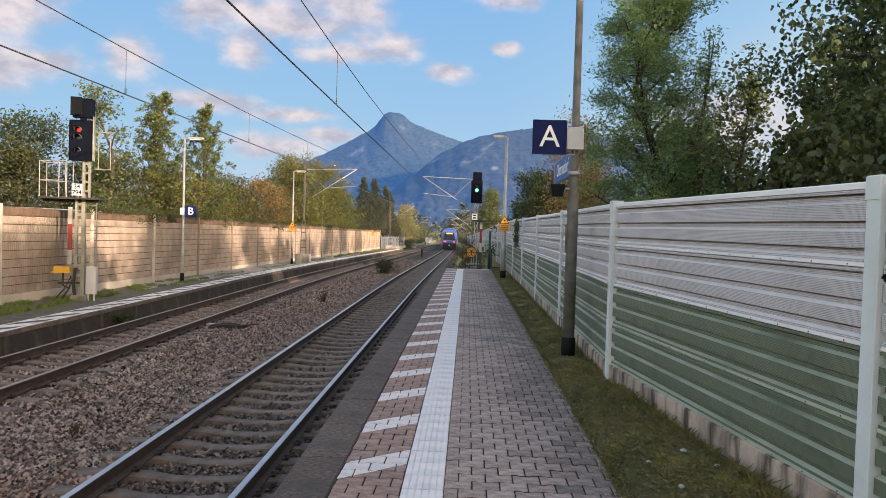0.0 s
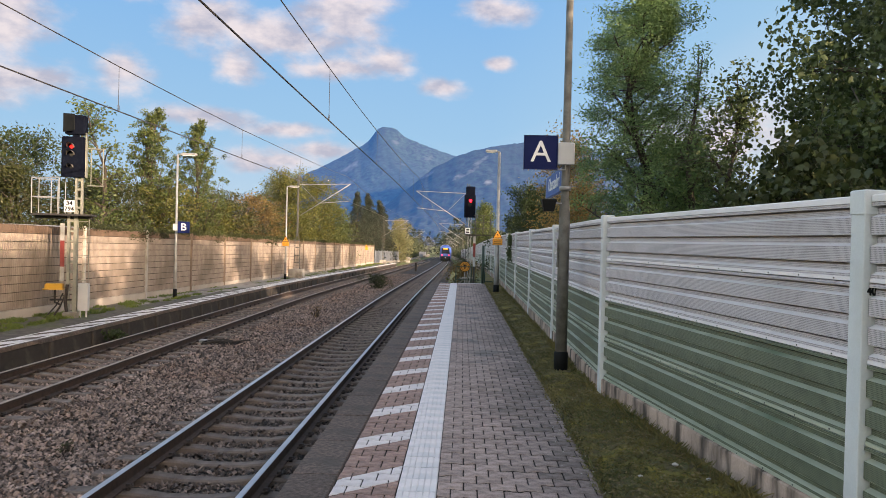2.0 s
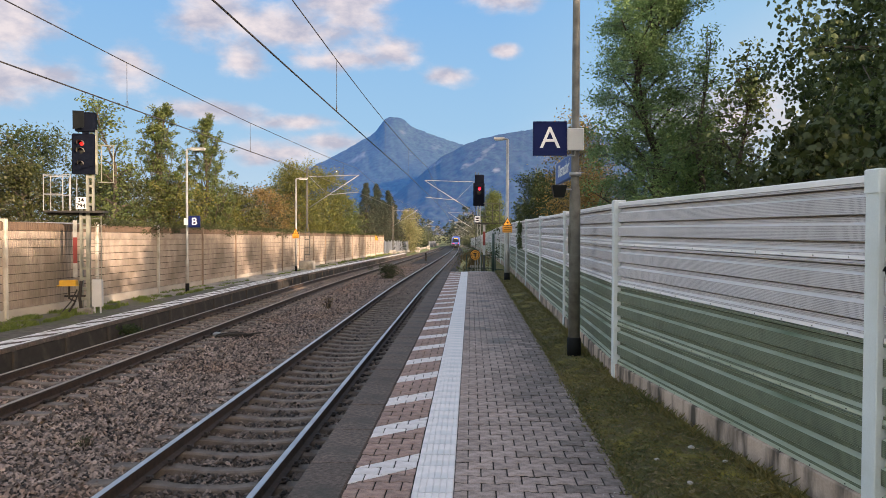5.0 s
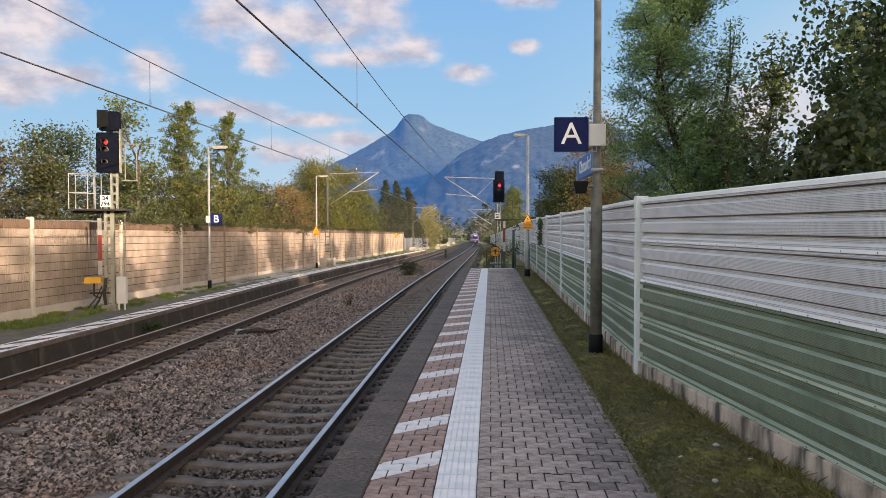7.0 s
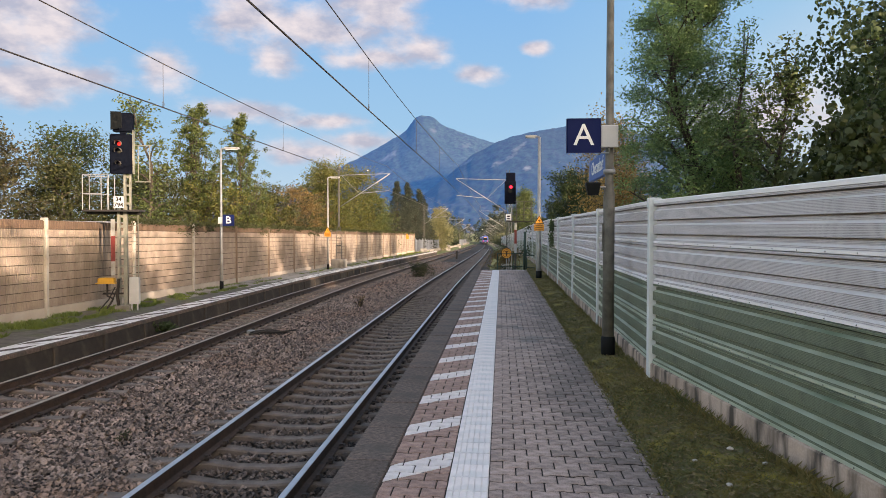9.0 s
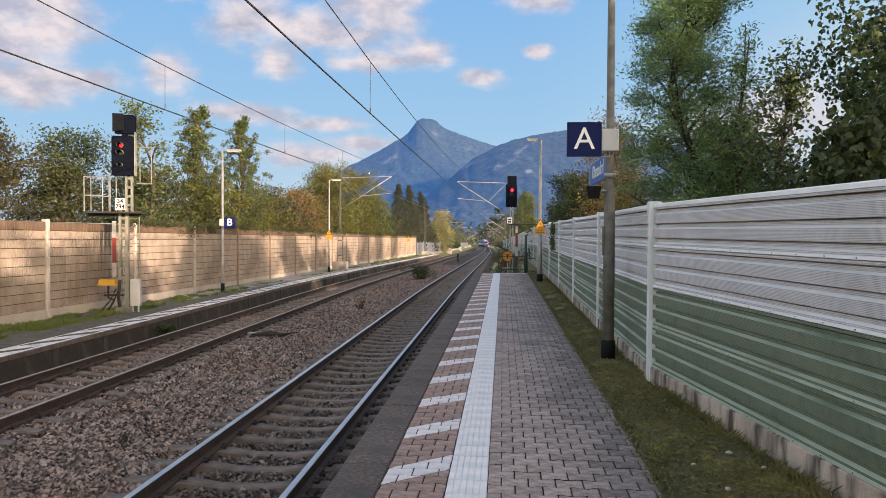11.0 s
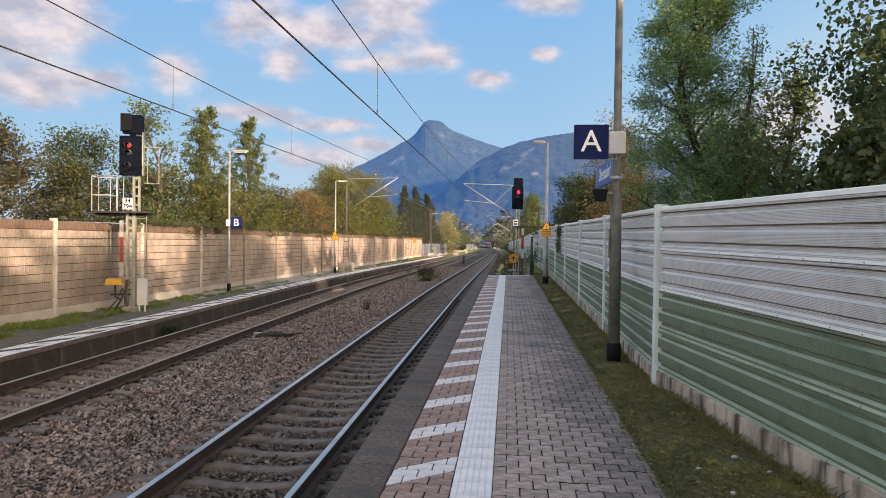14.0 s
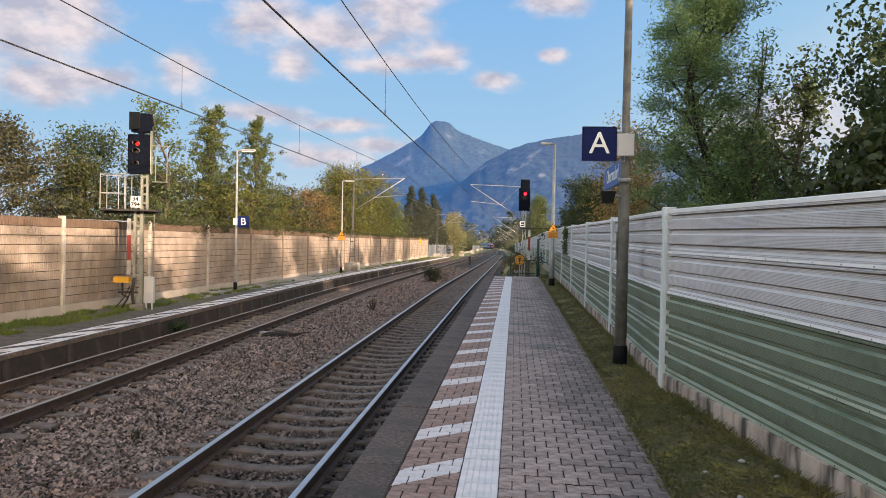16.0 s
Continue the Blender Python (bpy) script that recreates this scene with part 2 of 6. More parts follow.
TRAIN_BLUE = mat("train_blue_paint", (0.035, 0.085, 0.33), (0.03, 0.075, 0.30), 1, 0.35)
TRAIN_WHITE = mat("train_pale_side_paint", (0.74, 0.74, 0.76), (0.68, 0.68, 0.7), 1, 0.4)
GLASS = mat("dark_window_glass", (0.008, 0.010, 0.014), (0.008, 0.010, 0.014), 1, 0.15, spec=0.25)
UNDER = mat("dark_underframe", (0.012, 0.012, 0.013), (0.02, 0.019, 0.018), 4, 0.8)
TAIL = glow_mat("tail_light", (1.0, 0.03, 0.05), 1.3)
DISPLAY = glow_mat("amber_display", (1.0, 0.38, 0.03), 0.7)
LENS_RED = glow_mat("red_signal_lens", (1.0, 0.012, 0.03), 2.2)
LENS_DIM = glow_mat("red_signal_lens_side_on", (0.8, 0.015, 0.015), 0.5)
LENS_GREEN = glow_mat("green_signal_lens", (0.05, 0.9, 0.55), 0.8)
LENS_OFF = mat("dark_signal_lens", (0.02, 0.02, 0.022), (0.015, 0.015, 0.016), 3, 0.15)
LEAF_GREEN = leaf_mat("green_leaves", [(0.0134, 0.0282, 0.0067), (0.0255, 0.0469, 0.0107), (0.0436, 0.0657, 0.0148)])
LEAF_ASH = leaf_mat("ash_leaves", [(0.0535, 0.1238, 0.0505), (0.0871, 0.1910, 0.0743), (0.1277, 0.2556, 0.0922), (0.1916, 0.2892, 0.0982)], 0.42)
LEAF_MAPLE = leaf_mat("maple_leaves", [(0.030, 0.054, 0.020), (0.052, 0.088, 0.028), (0.100, 0.136, 0.040)], 0.35)
LEAF_YELLOW = leaf_mat("yellowing_leaves", [(0.0284, 0.0522, 0.0104), (0.0523, 0.0765, 0.0131), (0.0882, 0.0973, 0.0156), (0.1286, 0.1147, 0.0174)])
LEAF_OLIVE = leaf_mat("olive_leaves", [(0.0162, 0.0282, 0.0067), (0.0309, 0.0444, 0.0094), (0.0551, 0.0565, 0.0121)])
LEAF_BROWN = leaf_mat("autumn_brown_leaves", [(0.0682, 0.0496, 0.0186), (0.1302, 0.0837, 0.0260), (0.1984, 0.1240, 0.0372)], 0.42)
LEAF_GOLD = leaf_mat("golden_brown_leaves", [(0.1150, 0.0828, 0.0310), (0.2300, 0.1495, 0.0483), (0.3680, 0.2300, 0.0690)], 0.45)
LEAF_DARK = leaf_mat("dark_brownish_leaves", [(0.0128, 0.0176, 0.0064), (0.0272, 0.0320, 0.0096), (0.0528, 0.0464, 0.0144)], 0.25)
LEAF_POPLAR = leaf_mat("poplar_leaves", [(0.0239, 0.0478, 0.0129), (0.0442, 0.0773, 0.0184), (0.0874, 0.1104, 0.0258)])
NEEDLE = leaf_mat("conifer_needles", [(0.005, 0.013, 0.008), (0.010, 0.021, 0.012), (0.018, 0.030, 0.016)], 0.1)
LEAF_PALE = leaf_mat("pale_willow_leaves", [(0.095, 0.105, 0.045), (0.15, 0.15, 0.068), (0.21, 0.195, 0.09)])


# ---- building helpers ----
class Shape:
    """Collects vertices and faces of one mesh."""

    def __init__(self):
        self.v, self.f, self.m = [], [], []

    def add(self, verts, faces, mi=0):
        o = len(self.v)
        self.v += [tuple(p) for p in verts]
        self.f += [tuple(o + i for i in f) for f in faces]
        self.m += [mi] * len(faces)
        return self

    def box(self, x0, x1, y0, y1, z0, z1, mi=0, c=0.0, turn=None):
        """A box with its four upright edges and top rim chamfered by c."""
        if c <= 0:
            vs = [(x0, y0, z0), (x1, y0, z0), (x1, y1, z0), (x0, y1, z0), (x0, y0, z1), (x1, y0, z1), (x1, y1, z1), (x0, y1, z1)]
            fs = [(3, 2, 1, 0), (4, 5, 6, 7), (0, 1, 5, 4), (1, 2, 6, 5), (2, 3, 7, 6), (3, 0, 4, 7)]
        else:
            def ring(k, z):
                return [(x0 + k + c, y0 + k, z), (x1 - k - c, y0 + k, z), (x1 - k, y0 + k + c, z), (x1 - k, y1 - k - c, z),
                        (x1 - k - c, y1 - k, z), (x0 + k + c, y1 - k, z), (x0 + k, y1 - k - c, z), (x0 + k, y0 + k + c, z)]
            vs = ring(0, z0) + ring(0, z1 - c) + ring(c, z1)
            fs = [tuple(reversed(range(8))), tuple(range(16, 24))]
            for r in (0, 8):
                fs += [(r + i, r + (i + 1) % 8, r + 8 + (i + 1) % 8, r + 8 + i) for i in range(8)]
        if turn is not None:
            vs = [tuple(turn @ Vector(p)) for p in vs]
        return self.add(vs, fs, mi)

    def tube(self, points, radii, n=8, mi=0, cap=True):
        pts = [Vector(p) for p in points]
        rs = list(radii) if isinstance(radii, (list, tuple)) else [radii] * len(pts)
        vs, fs = [], []
        for i, p in enumerate(pts):
            d = (pts[min(i + 1, len(pts) - 1)] - pts[max(i - 1, 0)]).normalized()
            a = d.cross(Vector((0, 0, 1)) if abs(d.z) < 0.9 else Vector((0, 1, 0))).normalized()
            b = d.cross(a)
            vs += [tuple(p + rs[i] * (math.cos(math.tau * k / n) * a + math.sin(math.tau * k / n) * b)) for k in range(n)]
        for i in range(len(pts) - 1):
            fs += [(i * n + k, i * n + (k + 1) % n, (i + 1) * n + (k + 1) % n, (i + 1) * n + k) for k in range(n)]
        if cap:
            fs += [tuple(reversed(range(n))), tuple(range((len(pts) - 1) * n, len(pts) * n))]
        return self.add(vs, fs, mi)

    def sweep(self, outline, places, mi=None, closed=True):
        """An outline of (across, up) carried along places (x, y, z), across along +x."""
        n = len(outline)
        vs = [(x + a, y, z + u) for x, y, z in places for a, u in outline]
        last = n if closed else n - 1
        for k in range(last):
            j = (k + 1) % n
            o = len(self.v)
            fs = [(i * n + k, i * n + j, (i + 1) * n + j, (i + 1) * n + k) for i in range(len(places) - 1)]
            self.f += [tuple(o + q for q in f) for f in fs]
            self.m += [mi[k] if mi else 0] * len(fs)
        self.v += vs
        return self

    def mesh(self, name, mats, smooth=False):
        me = bpy.data.meshes.new(name)
        me.from_pydata(self.v, [], self.f)
        for m in mats if isinstance(mats, (list, tuple)) else [mats]:
            me.materials.append(m)
        me.polygons.foreach_set("material_index", self.m)
        if smooth:
            me.polygons.foreach_set("use_smooth", [True] * len(self.f))
        me.update()
        return me


def part(name, shape, mats=None, parent=None, label="", smooth=False, m=None):
    me = shape.mesh(name, mats, smooth) if isinstance(shape, Shape) else shape
    ob = new(name, me)
    if parent:
        ob.parent = parent
    if m is not None:
        ob.matrix_basis = m
    if label:
        ob["label"] = label
    return ob


def thing(name, label, category, m=None, group="", kind=""):
    ob = new(name)
    ob.empty_display_size = 0.2
    if m is not None:
        ob.matrix_basis = m
    return tagged(ob, label, category, group, kind)


def text(name, words, size, material, parent, m, label="", squeeze=1.0):
    cu = bpy.data.curves.new(name, "FONT")
    cu.body, cu.size, cu.extrude, cu.align_x, cu.align_y = words, size, 0.002, "CENTER", "CENTER"
    cu.offset = 0.003 if size < 0.2 else 0.0
    cu.materials.append(material)
    ob = new(name, cu)
    ob.parent = parent
    ob.matrix_basis = m @ Matrix.Diagonal((squeeze, 1, 1, 1))
    if label:
        ob["label"] = label
    return ob


def grid_mesh(name, xs, ys, height, mats, smooth=True):
    X, Y = np.meshgrid(xs, ys)
    Z = height(X, Y)
    v = np.stack([X, Y, Z], -1).reshape(-1, 3)
    nx, ny = len(xs), len(ys)
    i = (np.arange(ny - 1)[:, None] * nx + np.arange(nx - 1)[None]).ravel()
    f = np.stack([i, i + 1, i + nx + 1, i + nx], -1)
    return soup(name, v, f, mats, smooth)


def soup(name, v, f, mats, smooth=False):
    """A mesh from arrays of vertices and equal-sided faces."""
    me = bpy.data.meshes.new(name)
    k = f.shape[1]
    me.vertices.add(len(v))
    me.vertices.foreach_set("co", np.asarray(v, np.float32).ravel())
    me.loops.add(f.size)
    me.loops.foreach_set("vertex_index", f.astype(np.int32).ravel())
    me.polygons.add(len(f))
    me.polygons.foreach_set("loop_start", np.arange(0, f.size, k, dtype=np.int32))
    for m in mats if isinstance(mats, (list, tuple)) else [mats]:
        me.materials.append(m)
    if smooth:
        me.polygons.foreach_set("use_smooth", np.ones(len(f), bool))
    me.update(calc_edges=True)
    me.validate()
    return me


# ---- the line of the railway ----
def fall(y):
    """The line falls gently beyond the station."""
    y = np.asarray(y, float)
    d = np.maximum(0, y - 30)
    return -0.0145 * d * d / (d + 12)


def bend(y):
    """How far the line has turned to the left."""
    y = np.asarray(y, float)
    return -5.4e-5 * np.maximum(0, y - 60) ** 2 - 1.3e-4 * np.maximum(0, y - 400) ** 2


RAIL_Z, NEAR, FAR = -0.76, -2.87, -7.62
LEFT_Z = -0.55


def line(y, x, z):
    return (x + float(bend(y)), y, z + float(fall(y)))


STEPS = list(np.arange(-12, 60, 6)) + list(np.arange(60, 640, 10))

# ---- ground ----
def ground_height(X, Y):
    near = -1.30 + fall(np.minimum(Y, 900))
    side = np.clip((np.abs(X + 5) - 6.8) / 1.2, 0, 1) * 0.45
    side = np.where((X > 1.2) & (Y < 36), 0.9, side)
    return near + side

gx = sorted(list(np.linspace(-30, 30, 61)) + [-3500, -1500, -600, -250, -100, -55, 55, 100, 250, 600, 1500, 3500])
gy = sorted(list(np.linspace(-40, 140, 60)) + [-3000, -800, -200, 170, 220, 280, 350, 430, 520, 620, 760, 900, 1400, 2400, 4600])
ground = part("ground", grid_mesh("ground", gx, gy, ground_height, MEADOW))
tagged(ground, "green meadow ground beside the railway line", "ground", kind="structure")

# ballast bed, one long heap under both tracks
bed = Shape()
prof = [(-9.15, -0.36), (-8.9, -0.31), (-6.4, -0.31), (-6.0, -0.26), (-4.6, -0.26), (-4.2, -0.31), (-1.5, -0.31), (-1.0, -0.5), (-1.0, -0.9), (-9.15, -0.9)]
bed.sweep(list(reversed(prof)), [line(y, 0, RAIL_Z) for y in STEPS])
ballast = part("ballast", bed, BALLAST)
tagged(ballast, "grey-brown crushed stone ballast under the tracks", "ballast", kind="structure")


def stone_field(n, x0, x1, y0, y1, z, low, high, rng):
    """Loose angular stones, denser towards the camera's end."""
    tpl = np.array([(1, 0, 0), (0.2, 1, 0), (-0.9, 0.4, 0.1), (-0.4, -0.9, 0), (0.3, 0.1, 0.8), (-0.35, 0.15, 0.7), (0.45, -0.6, 0.35)])
    fc = np.array([(0, 1, 4), (1, 5, 4), (1, 2, 5), (2, 3, 5), (3, 6, 5), (5, 6, 4), (6, 0, 4), (3, 0, 6)])
    u = rng.random(n)
    y = y0 * (y1 / y0) ** u
    x = x0 + (x1 - x0) * rng.random(n)
    s = rng.uniform(low, high, n) * (0.9 + 0.012 * y)
    a = rng.uniform(0, math.tau, n)
    tilt = rng.normal(0, 0.5, (n, 2))
    v = np.repeat(tpl[None], n, 0) * rng.uniform(0.65, 1.3, (n, 7, 1)) * s[:, None, None]
    v[..., 2] *= rng.uniform(0.6, 1.2, (n, 1))
    ca, sa = np.cos(a)[:, None], np.sin(a)[:, None]
    vx, vy = v[..., 0] * ca - v[..., 1] * sa, v[..., 0] * sa + v[..., 1] * ca
    vz = v[..., 2] + vx * tilt[:, :1] + vy * tilt[:, 1:]
    hump = z + rng.normal(0, 0.012, n) + fall(y)
    v = np.stack([vx + x[:, None], vy + y[:, None], vz + hump[:, None]], -1)
    f = fc[None] + (np.arange(n) * 7)[:, None, None]
    return v.reshape(-1, 3), f.reshape(-1, 3)


rng = np.random.default_rng(4)
fields = [
    (40000, -6.15, -4.30, 5.5, 75, RAIL_Z - 0.245),
    (19000, -3.55, -2.18, 4.2, 60, RAIL_Z - 0.262),
    (11000, -4.4, -3.72, 4.5, 55, RAIL_Z - 0.215),
    (8000, -2.02, -1.3, 4.0, 45, RAIL_Z - 0.225),
    (13000, -8.30, -6.95, 9, 65, RAIL_Z - 0.262),
    (7000, -9.2, -8.5, 10, 60, RAIL_Z - 0.29),
    (8000, -6.78, -6.0, 7, 50, RAIL_Z - 0.215),
]
def scatter(name, rows, material, label):
    vs, fs, o = [], [], 0
    for n, x0, x1, y0, y1, z in rows:
        v, f = stone_field(int(n * 0.95), x0, x1, y0, y1, z, 0.019, 0.038, rng)
        vs.append(v)
        fs.append(f + o)
        o += len(v)
    ob = part(name, soup(name, np.concatenate(vs), np.concatenate(fs), material))
    tagged(ob, label, "gravel", kind="stuff")


scatter("ballast_stones", [q for k, q in enumerate(fields) if k not in (1, 3)], STONES, "loose grey and rusty brown crushed ballast stones")
scatter("darker_ballast_stones", [fields[1], fields[3]], STONES_DARK, "darker ballast stones between the polished rails")


# ---- tracks ----
def rail_outline():
    half = [(0.075, -0.172), (0.075, -0.160), (0.012, -0.140), (0.010, -0.050), (0.036, -0.036), (0.036, -0.006), (0.030, 0.0)]
    return half + [(-a, u) for a, u in reversed(half)]


def sleeper_mesh():
    s = Shape()
    xs = [-1.30, -1.0, -0.55, -0.25, 0.25, 0.55, 1.0, 1.30]
    top = [-0.175, -0.172, -0.178, -0.215, -0.215, -0.178, -0.172, -0.175]
    wide = [0.105, 0.105, 0.10, 0.085, 0.085, 0.10, 0.105, 0.105]
    vs, fs = [], []
    for x, z, w in zip(xs, top, wide):
        vs += [(x, -w, z - 0.16), (x, -w, z - 0.02), (x, -w + 0.02, z), (x, w - 0.02, z), (x, w, z - 0.02), (x, w, z - 0.16)]
    for i in range(len(xs) - 1):
        fs += [(i * 6 + k, i * 6 + k + 1, i * 6 + k + 7, i * 6 + k + 6) for k in range(5)]
    fs += [tuple(range(6)), tuple(reversed(range(42, 48)))]
    s.add(vs, [tuple(reversed(f)) for f in fs])
    return s.mesh("sleeper", SLEEPER)


def clip_mesh():
    s = Shape()
    for gx in (-0.7525, 0.7525):
        for side in (-1, 1):
            x = gx + side * 0.115
            s.tube([(x - 0.04 * side, -0.06, -0.15), (x + 0.03 * side, -0.05, -0.125), (x + 0.045 * side, 0, -0.13), (x + 0.03 * side, 0.05, -0.125), (x - 0.04 * side, 0.06, -0.15)], 0.012, 5)
            s.box(x - 0.02, x + 0.025, -0.022, 0.022, -0.175, -0.105)
    return s.mesh("rail_clips", CLIP)


SLEEPER_ME, CLIP_ME = sleeper_mesh(), clip_mesh()


def track(x, top, y0, label, count):
    t = thing("railway_track", label, "track", kind="structure")
    for side in (-0.7525, 0.7525):
        s = Shape()
        s.sweep(rail_outline(), [line(y, x + side, RAIL_Z) for y in STEPS], [0] * 5 + [1, 1, 1] + [0] * 6)
        part("rail", s, [RUST, top], t, "worn steel rail with rusty sides")
    far = []
    for i in range(300):
        y = y0 + 0.6 * i
        m = Matrix.Translation(line(y, x, RAIL_Z)) @ pose(0, 0, 0, 0, 0, random.uniform(-0.4, 0.4))
        if i < count:
            part("sleeper", SLEEPER_ME, None, t, m=m)
            if i < 56:
                part("rail_clips", CLIP_ME, None, t, m=m)
        else:
            far.append(m)
    s = Shape()
    for m in far:
        px, py, pz = m.translation
        s.box(px - 1.3, px + 1.3, py - 0.12, py + 0.12, pz - 0.3, pz - 0.18)
    part("far_sleepers", s, SLEEPER, t)["kind"] = "stuff"
    return t


track(NEAR, RAIL_TOP, -2.1, "railway track with polished rails on concrete sleepers", 128)
track(FAR, RAIL_DULL, -2.1, "railway track with dull rusty rails on concrete sleepers", 126)

# ---- platform beside the near track ----
PX0, PX1, PEND, PY0 = -1.235, 1.22, 34.0, -14.0
slab = Shape()
slab.box(-1.20, PX1, PY0, PEND - 0.02, -1.3, -0.09)
platform = part("platform", slab, CONCRETE)
tagged(platform, "paved station platform with a white tactile strip", "platform", kind="structure")
s = Shape()
s.box(-0.87, PX1 - 0.01, PY0, PEND - 0.03, -0.1, -0.022)
part("joint_bed", s, JOINT, platform)
s = Shape()
s.box(PX1 - 0.05, PX1 + 0.01, PY0, PEND - 0.02, -0.25, -0.006, c=0.008)
part("kerb", s, EDGE, platform)

BONE = [(-0.1, 0.0), (-0.1, -0.0925), (-0.065, -0.0925), (-0.035, -0.0725), (0.035, -0.0725), (0.065, -0.0925), (0.1, -0.0925), (0.1, 0.0),
        (0.1, 0.0925), (0.065, 0.0925), (0.035, 0.0725), (-0.035, 0.0725), (-0.065, 0.0925), (-0.1, 0.0925)]


def bone(x_cut0=-1.0, x_cut1=1.0):
    """Outline of a double-T paver, shortened at a straight border."""
    out = []
    for a, b in BONE:
        out.append((min(max(a, x_cut0), x_cut1), b))
    return out


SIDE_SLOT = 2


def paver_shape(s, outline, at, z=0.0, mi=0):
    gx_, gy_, ch = 0.955, 0.905, 0.006
    n = len(outline)
    vs = []
    for k, zz in ((1.0, -0.03), (1.0, -ch), (0.945, 0.0)):
        vs += [(at[0] + a * gx_ * k, at[1] + b * gy_ * k, z + zz) for a, b in outline]
    top = [tuple(range(2 * n, 3 * n))] + [(n + i, n + (i + 1) % n, 2 * n + (i + 1) % n, 2 * n + i) for i in range(n)]
    side = [(i, (i + 1) % n, n + (i + 1) % n, n + i) for i in range(n)]
    s.add(vs, top + side, mi)
    s.m[-len(side):] = [SIDE_SLOT] * len(side)


def paving(x0, x1, y0, y1, single, joined, singles):
    """Staggered rows of double-T pavers; the nearest ones lie singly."""
    row, y, made = 0, y0, 0
    rest = Shape()
    meshes = {}
    while y < y1:
        x = x0 + (0.1 if row % 2 else 0.0)
        if row % 2:
            cells = [(x0, x0 + 0.1)]
        else:
            cells = []
        while x < x1 - 0.01:
            cells.append((x, min(x + 0.2, x1)))
            x += 0.2
        for a, b in cells:
            if b - a < 0.03:
                continue
            half = (b - a) / 2
            key = (round(b - a, 3), a < x0 + 0.01 and b - a < 0.19)
            if key[1]:
                outline = [(min(max(p, 0.1 - 2 * half), 0.1) - 0.1 + half, q) for p, q in BONE]
            else:
                outline = [(min(max(p, -0.1), -0.1 + 2 * half) + 0.1 - half, q) for p, q in BONE]
            cx, dz = (a + b) / 2, random.gauss(0, 0.0016)
            # dirt and moss have darkened the strip beside the verge
            dirt = (cx - 0.32 + 0.10 * math.sin(y * 0.9) + 0.06 * math.sin(y * 2.3)) * 1.35 + random.random() * 0.45
            dirty = 0 if dirt < 0.50 else 3 if dirt < 0.85 else 1
            key += (dirty,)
            if y > 4.6 and made < singles:
                if key not in meshes:
                    sp = Shape()
                    paver_shape(sp, outline, (0, 0), 0.0, dirty)
                    meshes[key] = sp.mesh("paver", [single, PAVER_DARK, JOINT, PAVER_MID])
                part("paver", meshes[key], None, platform, m=pose(cx, y, dz, random.gauss(0, 0.4), random.gauss(0, 0.4), 0))
                made += 1
            else:
                paver_shape(rest, outline, (cx, y), dz, dirty)
        y += 0.165
        row += 1
    part("paving", rest, [joined, PAVER_DARK_J, JOINT, PAVER_MID_J], platform)["kind"] = "stuff"


paving(-0.085, PX1 - 0.055, 3.4 - 34 * 0.165, PEND - 0.1, PAVER, PAVER_J, 290)


def red_paving():
    """Red-brown pavers of the warning zone, crossed by slanting white bands."""
    singles, rest = 0, Shape()
    meshes = {}
    row, y = 0, 3.4 - 34 * 0.165
    while y < PEND - 0.3:
        edges = [-0.862, -0.762, -0.562, -0.385] if row % 2 else [-0.862, -0.662, -0.462, -0.385]
        for a, b in zip(edges, edges[1:]):
            for white in (False, True):
                outline = [(min(max(p, -0.1), -0.1 + (b - a)) + 0.1 + a, q + y) for p, q in BONE] if b - a > 0.18 or a > -0.8 else [(min(max(p, 0.1 - (b - a)), 0.1) - 0.1 + b, q + y) for p, q in BONE]
                piece = cut_band(outline, white)
                for poly in piece:
                    if len(poly) < 3:
                        continue
                    cx, cy = sum(p for p, _ in poly) / len(poly), sum(q for _, q in poly) / len(poly)
                    local = [(p - cx, q - cy) for p, q in poly]
                    dz = random.gauss(0, 0.0012)
                    if y > 4.6 and singles < 290:
                        sp = Shape()
                        paver_shape(sp, local, (0, 0))
                        part("paver", sp.mesh("paver", [PAVER_WHITE if white else PAVER_RED] * 2 + [JOINT]), None, platform, m=pose(cx, cy, dz))
                        singles += 1
                    else:
                        paver_shape(rest, local, (cx, cy), dz, 1 if white else 0)
        y += 0.165
        row += 1
    part("warning_paving", rest, [PAVER_RED_J, PAVER_WHITE, JOINT], platform, "red-brown paving with slanting white bands")["kind"] = "stuff"


def clip_poly(poly, slope, offset, keep_above):
    """Keeps the part of a polygon above or below y = offset + slope * x."""
    out = []
    sign = 1 if keep_above else -1
    for (ax, ay), (bx, by) in zip(poly, poly[1:] + poly[:1]):
        da, db = sign * (ay - offset - slope * ax), sign * (by - offset - slope * bx)
        if da >= 0:
            out.append((ax, ay))
        if da * db < 0:
            t = da / (da - db)
            out.append((ax + t * (bx - ax), ay + t * (by - ay)))
    return out


def cut_band(poly, white):
    slope = 0.42 / 0.49
    got = []
    mid = sum(q for _, q in poly) / len(poly)
    base = 5.40 + slope * 0.86
    k = math.floor((mid - base + 0.3) / 1.215)
    for i in (k - 1, k, k + 1):
        lo, hi = base + i * 1.215, base + i * 1.215 + 0.38
        if white:
            p = clip_poly(clip_poly(poly, slope, lo, True), slope, hi, False)
        else:
            p = clip_poly(clip_poly(poly, slope, hi, True), slope, lo + 1.215, False)
        if len(p) > 2 and max(q for _, q in p) - min(q for _, q in p) > 0.012:
            got.append(p)
    return got


red_paving()

